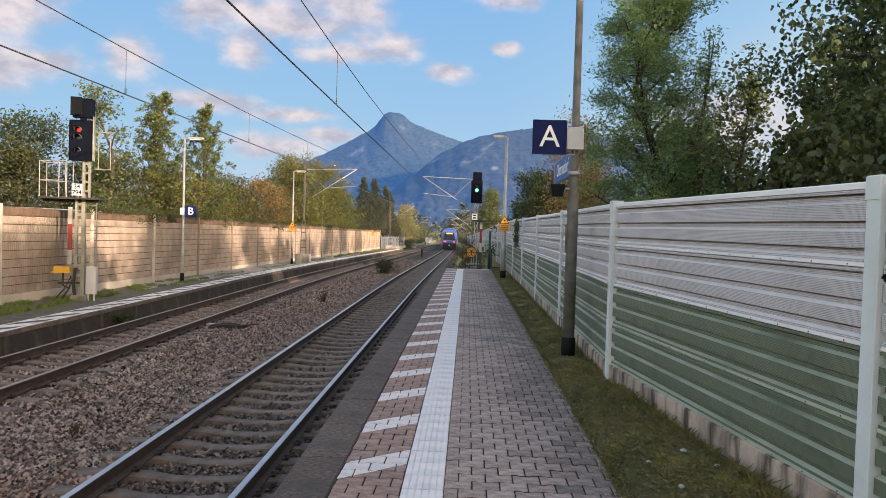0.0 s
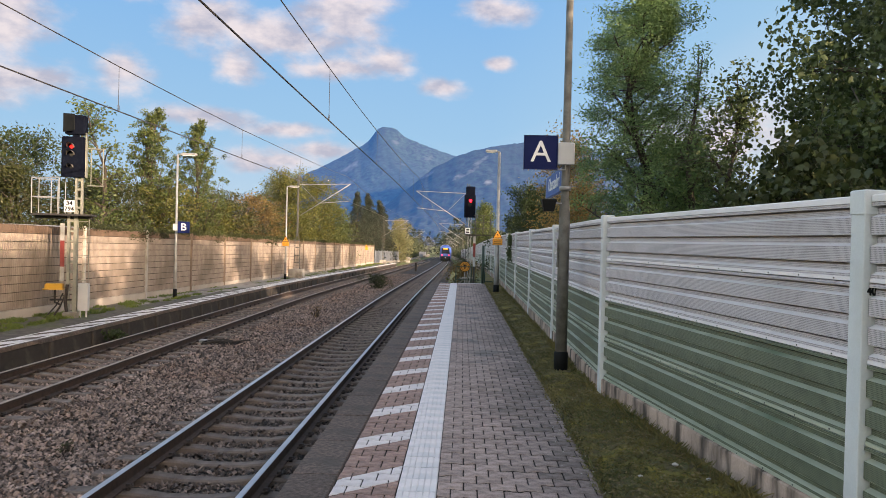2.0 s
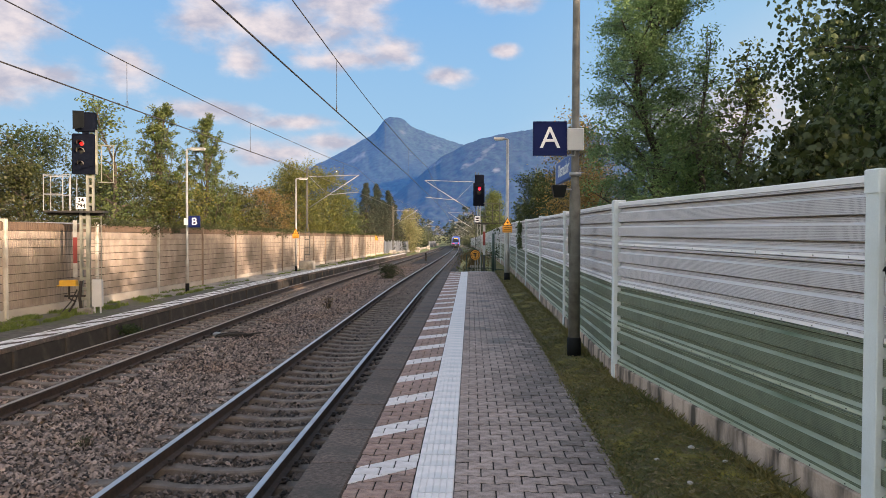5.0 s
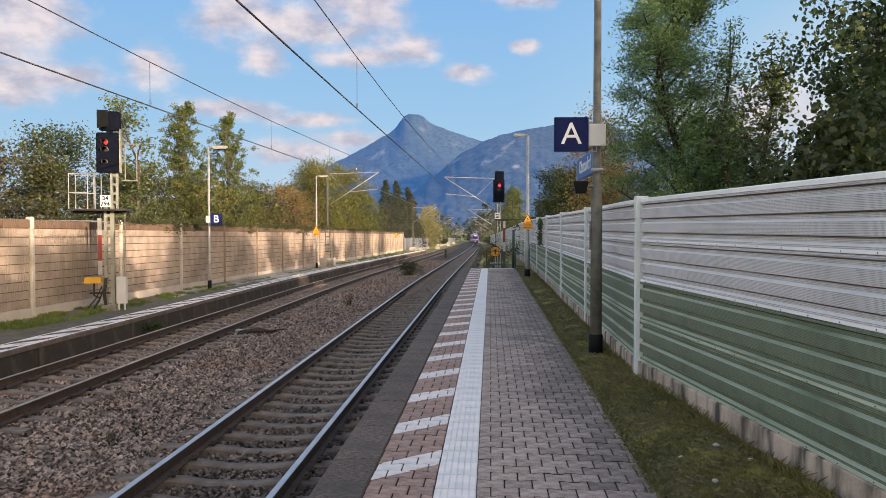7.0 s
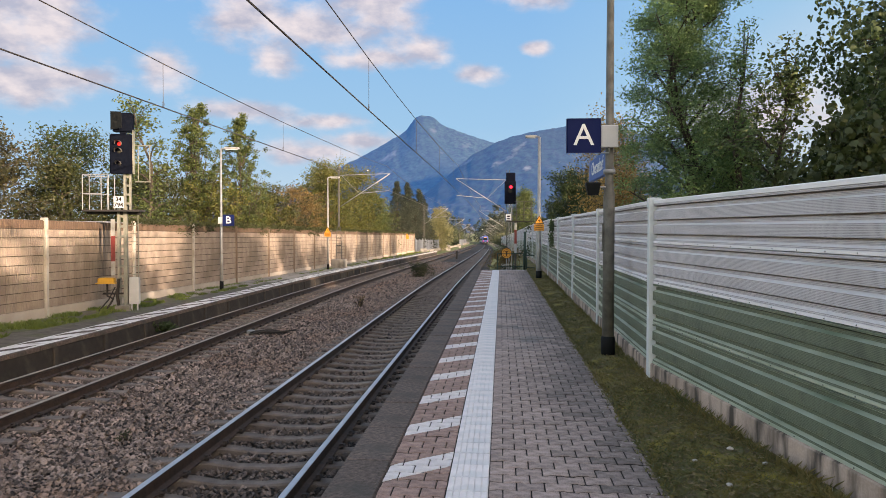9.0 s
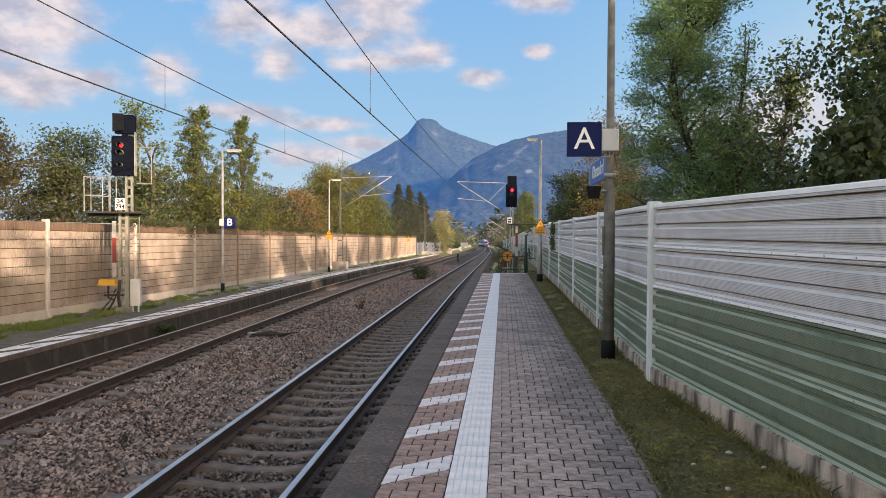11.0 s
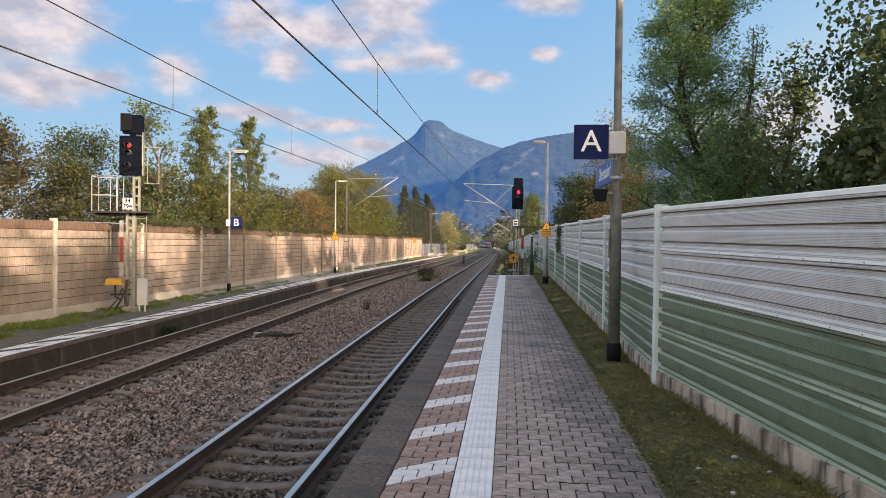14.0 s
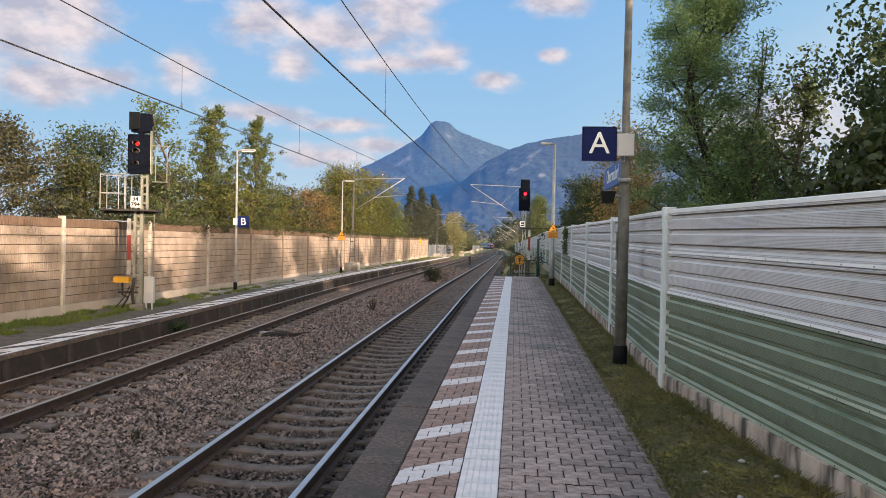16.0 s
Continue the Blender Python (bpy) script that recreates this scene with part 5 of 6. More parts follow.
# ---- trees ----
def envelope(kind, u):
    """Crown half width at height share u from crown base to tip."""
    if kind == "column":
        return (0.45 + 0.55 * math.sin(min(1, u * 1.9) * math.pi / 2)) * (1 - u ** 2.6) ** 0.7
    if kind == "cone":
        return (1 - u) ** 0.85 + 0.03
    if kind == "spire":
        return (1 - u) ** 0.75 * min(1.0, 0.45 + 2.5 * u) + 0.04
    if kind == "wide":
        return math.sqrt(max(0.0, 1 - (u * 1.5 - 0.5) ** 2 / 1.05))
    return math.sqrt(max(0.0, 1 - (u * 1.75 - 0.75) ** 2)) * 0.98 + 0.02


def tree(name, label, x, y, z, h, r, base, kind, leaves, leaf_size, material, seed, limbs=22, clusters=7, spread=0.28, rise=0.5, group="", aspect=0.55, category="tree", shift=(0, 0), lobed=False, loose=1.0):
    rg_ = np.random.default_rng(seed)
    t = thing(name, label, category, pose(x, y, z), group=group)
    s = Shape()
    tr = 0.018 * h + 0.03
    top = h * (0.96 if kind in ("cone", "column") else 0.82)
    wob = rg_.normal(0, 0.02 * h, (6, 2))
    spine = [(wob[k][0] * k / 5 + shift[0] * k / 5, wob[k][1] * k / 5 + shift[1] * k / 5, -0.3 + (top + 0.3) * k / 5) for k in range(6)]
    s.tube(spine, [tr * (1 - 0.85 * k / 5) for k in range(6)], 8)
    centres = []
    for i in range(limbs):
        u = (i + rg_.random()) / limbs
        zt = base + (h - base) * u
        w = envelope(kind, u) * r * rg_.uniform(0.72, 1.12)
        az = i * 2.399 + rg_.normal(0, 0.35)
        drop = {"cone": -0.12, "column": 3.2}.get(kind, rise)
        z0 = max(base * 0.6, zt - w * drop)
        k0 = min(4.99, max(0, (z0 + 0.3) / (top + 0.3) * 5))
        a, fr = spine[int(k0)], k0 - int(k0)
        b = spine[int(k0) + 1]
        p0 = Vector(a).lerp(Vector(b), fr)
        p2 = Vector((p0.x + math.cos(az) * w, p0.y + math.sin(az) * w, zt))
        p1 = p0.lerp(p2, 0.5) + Vector((0, 0, 0.12 * w))
        s.tube([p0, p1, p2], [tr * 0.38 * (1 - 0.6 * u), tr * 0.22 * (1 - 0.6 * u), 0.008], 5, cap=False)
        for c in range(clusters):
            q = 0.28 + 0.75 * (c + rg_.random()) / clusters
            p = p0.lerp(p1, q * 2) if q < 0.5 else p1.lerp(p2, min(1.06, q * 2 - 1))
            off = rg_.normal(0, 1, 3) * (0.20 * w + 0.12, 0.20 * w + 0.12, 0.14 * w + 0.1) * loose
            e = p + Vector(off)
            s.tube([p, e], [0.010, 0.004], 3, cap=False)
            centres.append(tuple(e))
    part("trunk", s, BARK, t, "brown bark trunk and limbs")
    per = max(3, leaves // max(1, len(centres)))
    v, f = leaf_cloud(centres, (spread, spread, spread * 0.75), per, leaf_size, rg_, aspect=aspect, lobed=lobed)
    part("crown", soup("crown", v, f, material), None, t)
    return t


GZ = -0.85
LEFT_TREES = [
    # x, y, height, radius, base, kind, leaves, size, material, label
    (-21.5, 29.0, 7.0, 2.9, 0.8, "oval", 9000, 0.15, LEAF_DARK, "bushy olive and yellowing deciduous tree behind the wall"),
    (-26.5, 30.0, 7.6, 3.2, 0.8, "wide", 8000, 0.16, LEAF_DARK, "broad olive deciduous tree behind the wall"),
    (-20.0, 33.5, 7.3, 2.4, 0.6, "oval", 8000, 0.14, LEAF_GREEN, "dark green deciduous tree behind the wall"),
    (-18.6, 31.0, 5.6, 1.8, 0.5, "oval", 6000, 0.13, LEAF_OLIVE, "yellowing shrub-like tree behind the wall"),
    (-16.2, 33.5, 5.4, 2.3, 0.4, "wide", 7000, 0.13, LEAF_OLIVE, "spreading olive tree behind the wall"),
    (-15.0, 37.5, 5.2, 2.4, 0.4, "wide", 6500, 0.14, LEAF_YELLOW, "yellow-green tree behind the wall"),
    (-13.8, 44.0, 5.2, 2.6, 0.4, "wide", 6000, 0.15, LEAF_OLIVE, "olive shrub behind the wall"),
    (-16.0, 47.5, 5.0, 2.6, 0.4, "wide", 6000, 0.15, LEAF_YELLOW, "golden shrub behind the wall"),
    (-23.0, 46.0, 6.4, 3.2, 0.5, "wide", 6000, 0.17, LEAF_GREEN, "green tree further behind the wall"),
    (-17.5, 62.0, 6.5, 2.6, 0.6, "oval", 4200, 0.16, LEAF_BROWN, "thin reddish brown autumn tree behind the wall"),
    (-14.8, 56.0, 5.4, 2.0, 0.6, "oval", 3000, 0.15, LEAF_BROWN, "sparse brown autumn tree behind the wall"),
    (-15.5, 66.0, 9.0, 3.4, 0.8, "oval", 12000, 0.17, LEAF_YELLOW, "large olive tree with golden leaves behind the wall"),
    (-13.6, 70.0, 9.0, 2.8, 0.6, "oval", 9000, 0.18, LEAF_YELLOW, "golden yellow deciduous tree behind the wall"),
    (-13.6, 79.0, 7.4, 2.2, 0.5, "oval", 7000, 0.19, LEAF_POPLAR, "yellow-green deciduous tree behind the wall"),
    (-20.0, 84.0, 8.5, 3.6, 0.6, "oval", 6000, 0.22, LEAF_GREEN, "green deciduous tree behind the wall"),
]
for i, (x, y, h, r, b, kind, n, size, m_, lab) in enumerate(LEFT_TREES):
    k = max(1.0, (WALL_X - 0.9 - r) / x)
    x, y, h, r = x * k, y * k, h * (1 + (k - 1) * 0.6), r * k ** 0.5
    tree("deciduous_tree", lab, x, y, GZ + float(fall(y)), h, r, b, kind, int(n * 2.0), size * 1.02, m_, 100 + i, limbs=36, clusters=9, spread=0.036 * h, loose=1.0, group="trees behind the wall")
for i, (x, y, h, r) in enumerate(((-15.75, 38.0, 9.0, 1.75), (-15.4, 43.5, 9.3, 1.85))):
    tree("poplar_tree", "slim upright yellow-green poplar behind the wall", x, y, GZ, h, r * 1.02, 0.5, "column", 34000, 0.115, LEAF_POPLAR, 140 + i, limbs=70, clusters=9, spread=0.10, loose=0.62, group="trees behind the wall")
tree("young_tree", "thin-leaved young tree rising behind the signal", -14.25, 29.5, GZ, 8.1, 0.95, 2.6, "oval", 2600, 0.14, LEAF_POPLAR, 150, limbs=18, clusters=5, spread=0.16, group="trees behind the wall")
for i, (x, y, h, r) in enumerate(((-14.6, 104, 10.2, 2.2), (-14.6, 112, 8.6, 2.0), (-14.4, 117, 11.0, 2.3), (-14.2, 123, 8.6, 2.0), (-14.0, 129, 10.8, 2.3), (-13.6, 134, 8.6, 2.0))):
    tree("spruce_tree", "dark green spruce behind the wall", x, y, GZ + float(fall(y)), h * 1.0, r * 1.15, 0.4, "cone", 15000, 0.22, NEEDLE, 160 + i, limbs=120, clusters=5, spread=0.11, loose=0.4, group="spruces", aspect=0.3)
tree("willow_tree", "pale yellow slender birch-like tree beside the fence", -12.3, 150, -2.7, 8.6, 2.2, 0.7, "oval", 9000, 0.26, LEAF_PALE, 170, limbs=30, spread=0.42)

RIGHT_TREES = [
    (3.7, 125.0, 9.8, 1.8, 0.3, "oval", 7000, 0.22, LEAF_POPLAR, "yellow-green tree behind the metal barrier"),
    (4.5, 47.8, 5.8, 2.0, 0.3, "wide", 14000, 0.13, LEAF_GREEN, "dense dark green shrub behind the metal barrier"),
    (5.9, 51.0, 5.2, 1.9, 0.3, "wide", 8000, 0.14, LEAF_GREEN, "dark green shrub behind the metal barrier"),
    (4.05, 28.0, 6.3, 1.10, 0.4, "oval", 6500, 0.09, LEAF_GOLD, "golden brown autumn tree behind the metal barrier"),
    (3.75, 23.0, 4.1, 0.85, 0.4, "oval", 4200, 0.08, LEAF_GOLD, "golden brown shrub behind the metal barrier"),
    (9.5, 26.0, 3.4, 2.0, 0.3, "oval", 9000, 0.14, LEAF_GREEN, "dark green tree behind the metal barrier"),
    (5.45, 18.0, 4.6, 1.2, 0.3, "spire", 7500, 0.11, LEAF_GREEN, "dense green young tree behind the metal barrier"),
]
for i, (x, y, h, r, b, kind, n, size, m_, lab) in enumerate(RIGHT_TREES):
    tree("deciduous_tree", lab, x, y, -0.3 + float(fall(y)), h, r, b, kind, int(n * 1.6), size * 1.2, m_, 200 + i, limbs=26, spread=0.05 * h, group="trees behind the barrier")
tree("ash_tree", "tall feathery ash tree with yellowing top", 3.36, 14.0, -0.3, 7.4, 1.05, 0.4, "oval", 84000, 0.072, LEAF_ASH, 220, limbs=50, clusters=11, spread=0.12, group="trees behind the barrier", aspect=0.34, rise=0.9)
tree("ash_tree", "slender feathery ash shoot behind the barrier", 4.05, 13.1, -0.3, 5.7, 0.50, 0.8, "spire", 4200, 0.08, LEAF_ASH, 221, limbs=20, clusters=7, spread=0.08, group="trees behind the barrier", aspect=0.34, rise=1.3, loose=0.6)
tree("elder_shrub", "dark green shrub with upright shoots behind the barrier", 4.0, 11.2, -0.3, 4.8, 0.80, 0.3, "spire", 6500, 0.075, LEAF_MAPLE, 222, limbs=28, clusters=6, spread=0.10, group="trees behind the barrier", category="shrub", rise=1.0, loose=1.0)
tree("elder_shrub", "dark green leafy shrub close behind the barrier", 5.6, 11.8, -0.3, 2.7, 1.1, 0.3, "wide", 7000, 0.09, LEAF_MAPLE, 223, limbs=22, clusters=6, spread=0.18, group="trees behind the barrier", category="shrub", lobed=True)
tree("elder_shrub", "yellow-green leafy shrub leaning over the barrier", 4.45, 9.9, -0.3, 3.5, 1.05, 0.3, "oval", 6500, 0.10, leaf_mat("mixed_maple_leaves", [(0.018, 0.038, 0.012), (0.038, 0.066, 0.018), (0.085, 0.098, 0.028)]), 225, limbs=22, clusters=6, spread=0.2, group="trees behind the barrier", category="shrub", lobed=True)
tree("maple_tree", "large dark maple overhanging the metal barrier", 9.5, 12.3, -0.3, 8.7, 4.0, 3.4, "oval", 92000, 0.084, LEAF_MAPLE, 224, limbs=85, clusters=9, spread=0.22, group="trees behind the barrier", rise=0.3, lobed=True)
# unseen trees, added to carry the row on along the barrier and throw the long shade over the tracks
for i, (x, y, h, r) in enumerate(((8.8, 2.5, 7.6, 2.9), (9.0, -4.0, 8.0, 3.2), (9.5, -11.0, 7.4, 3.2), (10.0, -18.0, 8.0, 3.4))):
    tree("maple_tree", "large dark maple added out of view behind the metal barrier", x, y, -0.3, h, r, 1.0, "oval", 16000, 0.24, LEAF_MAPLE, 240 + i, limbs=34, clusters=8, spread=0.34, group="trees behind the barrier", aspect=0.85)

# more trees added further back, placed to shade the far wall and nearer trees
for i, (x, y, h, r) in enumerate(((23, 9, 12.9, 2.9), (22, 2.5, 12.9, 2.7), (24, -5, 12.9, 3.1), (22, -12, 12.5, 2.6), (24, -18, 12.2, 2.4), (23, 15, 12.4, 2.6), (24, 22, 12.6, 3.0), (26, 30, 14.6, 3.4), (25, 37, 14.4, 3.4), (15, 26.5, 7.4, 2.2), (18, 33.5, 7.6, 2.2), (20, 41, 9.2, 2.2), (24, 48, 13.6, 3.2))):
    tree("maple_tree", "tall dark tree added further behind the barrier for its shade", x, y, -0.3, h, r, 0.8, "oval", 6500, 0.46, LEAF_GREEN, 260 + i, limbs=36, clusters=8, spread=0.40, group="trees behind the barrier")

# far woods closing the valley
rf = np.random.default_rng(31)
cs, n = [], 0
for i in range(520):
    y = rf.uniform(430, 780)
    x = rf.uniform(-230, 160) * (y / 600)
    tx = float(bend(y)) + NEAR
    if -16 < x - tx < 8 and y < 640:
        continue
    h = rf.uniform(14, 23)
    z = -1.2 + float(fall(y))
    for k in range(26):
        u = rf.random()
        rr = 4.2 * math.sqrt(max(0.05, 1 - (u * 1.6 - 0.6) ** 2))
        a = rf.uniform(0, math.tau)
        cs.append((x + rr * math.cos(a) * rf.uniform(0.4, 1), y + rr * math.sin(a), z + h * (0.08 + 0.92 * u)))
woods = part("far_woods", soup("far_woods", *leaf_cloud(cs, (0.8, 0.8, 0.7), 7, 1.45, rf, aspect=0.8), NEEDLE))
tagged(woods, "dark green woods at the end of the straight", "woods", kind="stuff")
# hedges along both sides of the line
cs = []
for i in range(1300):
    y = rf.uniform(120, 430)
    side = rf.random() < 0.5
    x = float(bend(y)) + (rf.uniform(2.6, 9) + 0.9 if side else rf.uniform(-24, -14.5))
    h = rf.uniform(2.5, 7.5) * (0.7 if side else 1.1)
    z = -1.2 + float(fall(y))
    for k in range(9):
        cs.append((x + rf.normal(0, 0.9), y + rf.normal(0, 1.2), z + h * rf.random()))
# Leaf tones are darkened so that the hedge's shade sits in the colour.
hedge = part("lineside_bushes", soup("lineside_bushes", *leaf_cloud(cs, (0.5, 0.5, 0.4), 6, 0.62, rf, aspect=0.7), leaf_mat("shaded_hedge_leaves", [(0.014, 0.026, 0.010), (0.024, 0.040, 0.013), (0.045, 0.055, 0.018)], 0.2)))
tagged(hedge, "green and olive bushes lining the tracks", "bushes", kind="stuff")
# low growth between and beside the tracks
def low_bush(name, label, x, y, z, r, h, n, size, material, seed):
    rb = np.random.default_rng(seed)
    c = [(rb.normal(0, r * 0.45), rb.normal(0, r * 0.45), h * rb.random() ** 0.8 * 0.9) for _ in range(60)]
    s = Shape()
    for p in c[:26]:
        s.tube([(p[0] * 0.2, p[1] * 0.2, -0.05), p], [0.012, 0.004], 4, cap=False)
    t = thing(name, label, "shrub", pose(x, y, z))
    part("twigs", s, BARK, t)
    part("foliage", soup("foliage", *leaf_cloud(c, (r * 0.14, r * 0.14, h * 0.1), n // 60, size, rb), material), None, t)


low_bush("broom_shrub", "dense olive broom shrub growing between the tracks", -4.95, 46.0, -1.1, 0.8, 0.85, 3000, 0.07, LEAF_OLIVE, 301)
low_bush("small_weed", "small dry weed in the ballast", -5.1, 27.0, -1.03, 0.2, 0.45, 260, 0.05, LEAF_BROWN, 302)
low_bush("small_weed", "green weed at the foot of the far platform", -9.0, 19.6, -1.0, 0.28, 0.32, 400, 0.10, LEAF_GREEN, 303)
low_bush("small_weed", "tiny dry weed in the ballast", -5.0, 9.6, -1.0, 0.10, 0.16, 160, 0.03, LEAF_OLIVE, 304)
low_bush("reed_clump", "golden brown weeds beyond the platform end", 0.3, 52.0, -1.2, 1.1, 1.6, 1500, 0.13, LEAF_BROWN, 305)
low_bush("reed_clump", "golden weeds beside the near track", 0.2, 62.0, -1.5, 1.3, 1.8, 1500, 0.14, LEAF_YELLOW, 306)
low_bush("reed_clump", "green weeds behind the end railing", 0.5, 40.5, -1.0, 0.7, 1.0, 1200, 0.09, LEAF_OLIVE, 307)

# axle counter heads and cables at the far track
counter = thing("axle_counter", "pale axle counter boxes with dark cables at the rail", "axle counter", pose(-6.75, 19.5, RAIL_Z - 0.2))
for x in (0.12, -0.35, -1.75):
    s = Shape()
    s.box(x - 0.09, x + 0.09, -0.10, 0.10, -0.02, 0.10, c=0.02)
    part("sensor_box", s, GALV, counter)
s = Shape()
for k in range(7):
    s.tube([(0.1, -0.05, 0.02), (0.3 + 0.05 * k, -0.25 + 0.07 * k, 0.10), (0.55 + 0.10 * k, -0.3 + 0.11 * k, -0.04)], 0.024, 6)
s.tube([(0.2, -0.4, 0.04), (0.5, -0.2, 0.09), (0.9, 0.0, 0.06), (1.2, 0.5, 0.05)], 0.022, 6)
part("cables", s, DARK, counter, "coiled dark cables")
ring = thing("loose_ring", "small steel cup lying in the ballast beside the platform", "debris", pose(-1.60, 5.62, RAIL_Z - 0.215, 25, 0, 0))
s = Shape()
s.tube([(0, 0, 0), (0, 0, 0.03)], 0.055, 14)
part("cup", s, GALV, ring)
part("cup_centre", Shape().tube([(0, 0, 0.031), (0, 0, 0.034)], 0.038, 14), BLACK, ring)
marker = thing("track_marker", "short dark post between the tracks", "marker post", pose(-5.2, 88.0, RAIL_Z + float(fall(88)) - 0.3))
part("post", Shape().tube([(0, 0, -0.1), (0, 0, 1.0)], 0.12, 8), DARK, marker)
# low roof behind the far wall
roof = thing("shed", "low shed with a pale flat roof behind the wall", "shed", pose(-17.2, 23.6, GZ))
s = Shape()
s.box(-3.0, 3.0, -0.2, 4.5, -0.3, 2.80)
part("walls", s, WALL_BASE, roof)
s = Shape()
s.box(-3.3, 3.3, -0.5, 4.8, 2.80, 2.93, c=0.04)
part("roof", s, ARM_GREY, roof)

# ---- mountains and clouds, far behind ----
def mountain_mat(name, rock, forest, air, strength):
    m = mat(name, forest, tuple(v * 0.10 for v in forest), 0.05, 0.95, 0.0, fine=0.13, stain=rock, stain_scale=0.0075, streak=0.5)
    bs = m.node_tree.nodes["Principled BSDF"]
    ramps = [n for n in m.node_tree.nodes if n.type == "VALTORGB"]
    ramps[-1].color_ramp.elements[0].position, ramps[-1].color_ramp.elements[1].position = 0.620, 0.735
    # The slopes glow blue to put the distant air haze into their colour.
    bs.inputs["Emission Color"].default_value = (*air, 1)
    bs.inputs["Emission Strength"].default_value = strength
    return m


def ridge(name, label, profile, y_top, y_foot, material, seed):
    """A mountain flank rising to a skyline given as (bearing, rise) shares."""
    rm = np.random.default_rng(seed)
    bx = np.array([p[0] for p in profile]) * y_top
    bz = np.array([p[1] for p in profile]) * y_top + 1.85
    nx, ny = 260, 70
    xs = np.linspace(bx[0], bx[-1], nx)
    crest = np.interp(xs, bx, bz)
    broad = np.convolve(np.pad(crest, 24, mode="edge"), np.ones(49) / 49, mode="valid")
    v = []
    for j in range(ny):
        u = j / (ny - 1)
        y = y_foot + (y_top - y_foot) * u
        for i, x in enumerate(xs):
            top = float(broad[i] + (crest[i] - broad[i]) * u ** 5) + 6 * noise.noise((x * 0.02, 0, seed)) + 3 * noise.noise((x * 0.07, 1, seed))
            low = -120.0
            zz = low + (top - low) * u ** 1.25
            k = u * (1 - u) * 4
            zz += 0.55 * k * (55 * noise.noise((x * 0.004, y * 0.003, seed)) + 30 * abs(noise.noise((x * 0.012 + y * 0.004, y * 0.006, seed + 3))) + 14 * noise.noise((x * 0.03, y * 0.03, seed + 5)))
            v.append((x * y / y_top, y, min(zz, top * y / y_top if u > 0.9 else zz)))
    v = np.array(v)
    i = (np.arange(ny - 1)[:, None] * nx + np.arange(nx - 1)[None]).ravel()
    f = np.stack([i, i + 1, i + nx + 1, i + nx], -1)
    ob = part(name, soup(name, v, f, material, True))
    return tagged(ob, label, "mountain", kind="structure")


def sky_line(points):
    """Skyline points as bearing and rise shares from sightings over a level eye."""
    out = []
    for px, py in points:
        a = math.atan((px - 784) / 1330) - 0.0723
        d = math.cos(a + 0.0723)
        out.append((math.tan(a), (402.6 - py) / 1330 / math.cos(a + 0.0723) * math.cos(a + 0.0723) / math.cos(a) * (1 / d) * d / 1.0))
    return out


PEAK = sky_line([(250, 400), (420, 368), (500, 345), (560, 312), (623, 282), (660, 262), (700, 239), (713, 229), (721, 218), (728, 208), (738, 203.5), (752, 204), (762, 207), (774, 219), (790, 226), (812, 234), (840, 243), (868, 252), (900, 262), (1000, 300), (1150, 360)])
SHOULDER = sky_line([(690, 380), (740, 345), (775, 318), (800, 296), (830, 272), (860, 256), (876, 249), (900, 240), (930, 234), (960, 229), (1000, 224), (1050, 228), (1110, 238), (1180, 255), (1280, 290), (1420, 340), (1560, 380)])
# Colour of the painted haze on both ridges.
HAZE_GLOW = (0.004, 0.165, 0.64)
ridge("mountain_backdrop_peak", "steep wooded mountain with a rocky summit, blue with distance", PEAK, 4300, 3000, mountain_mat("hazy_peak", (0.085, 0.09, 0.088), (0.015, 0.036, 0.024), HAZE_GLOW, 0.145), 3)
ridge("mountain_backdrop_shoulder", "wooded mountain shoulder with pale cliffs, blue with distance", SHOULDER, 3300, 2300, mountain_mat("hazy_shoulder", (0.12, 0.125, 0.12), (0.010, 0.027, 0.019), HAZE_GLOW, 0.122), 8)


# clouds as (bearing, height, half width, half height) in degrees
CLOUDS = [(-35.5, 12.5, 5.12, 3.9), (-31.5, 14.0, 3.66, 3.38), (-34.5, 9.5, 6.1, 2.21), (-29.5, 10.2, 3.17, 1.56), (-24.5, 11.5, 2.32, 2.08), (-18.5, 15.5, 4.39, 2.86), (-14.0, 14.6, 6.1, 2.34),
          (-9.0, 16.6, 4.88, 3.12), (-16.8, 12.4, 2.44, 1.69), (-6.2, 13.4, 2.93, 1.43), (-9.5, 12.6, 6.1, 1.04), (-1.6, 11.6, 2.32, 0.98), (3.0, 17.0, 3.9, 1.3), (-14.5, 5.7, 5.37, 1.17),
          (-10.5, 6.6, 4.15, 0.91), (-19.5, 8.6, 4.88, 1.04), (-13.0, 8.0, 3.9, 0.78), (-23.0, 17.5, 3.66, 1.56), (2.6, 13.4, 1.46, 0.65), (19.0, 8.0, 7.32, 2.86), (-37.0, 18.5, 4.27, 2.08)]


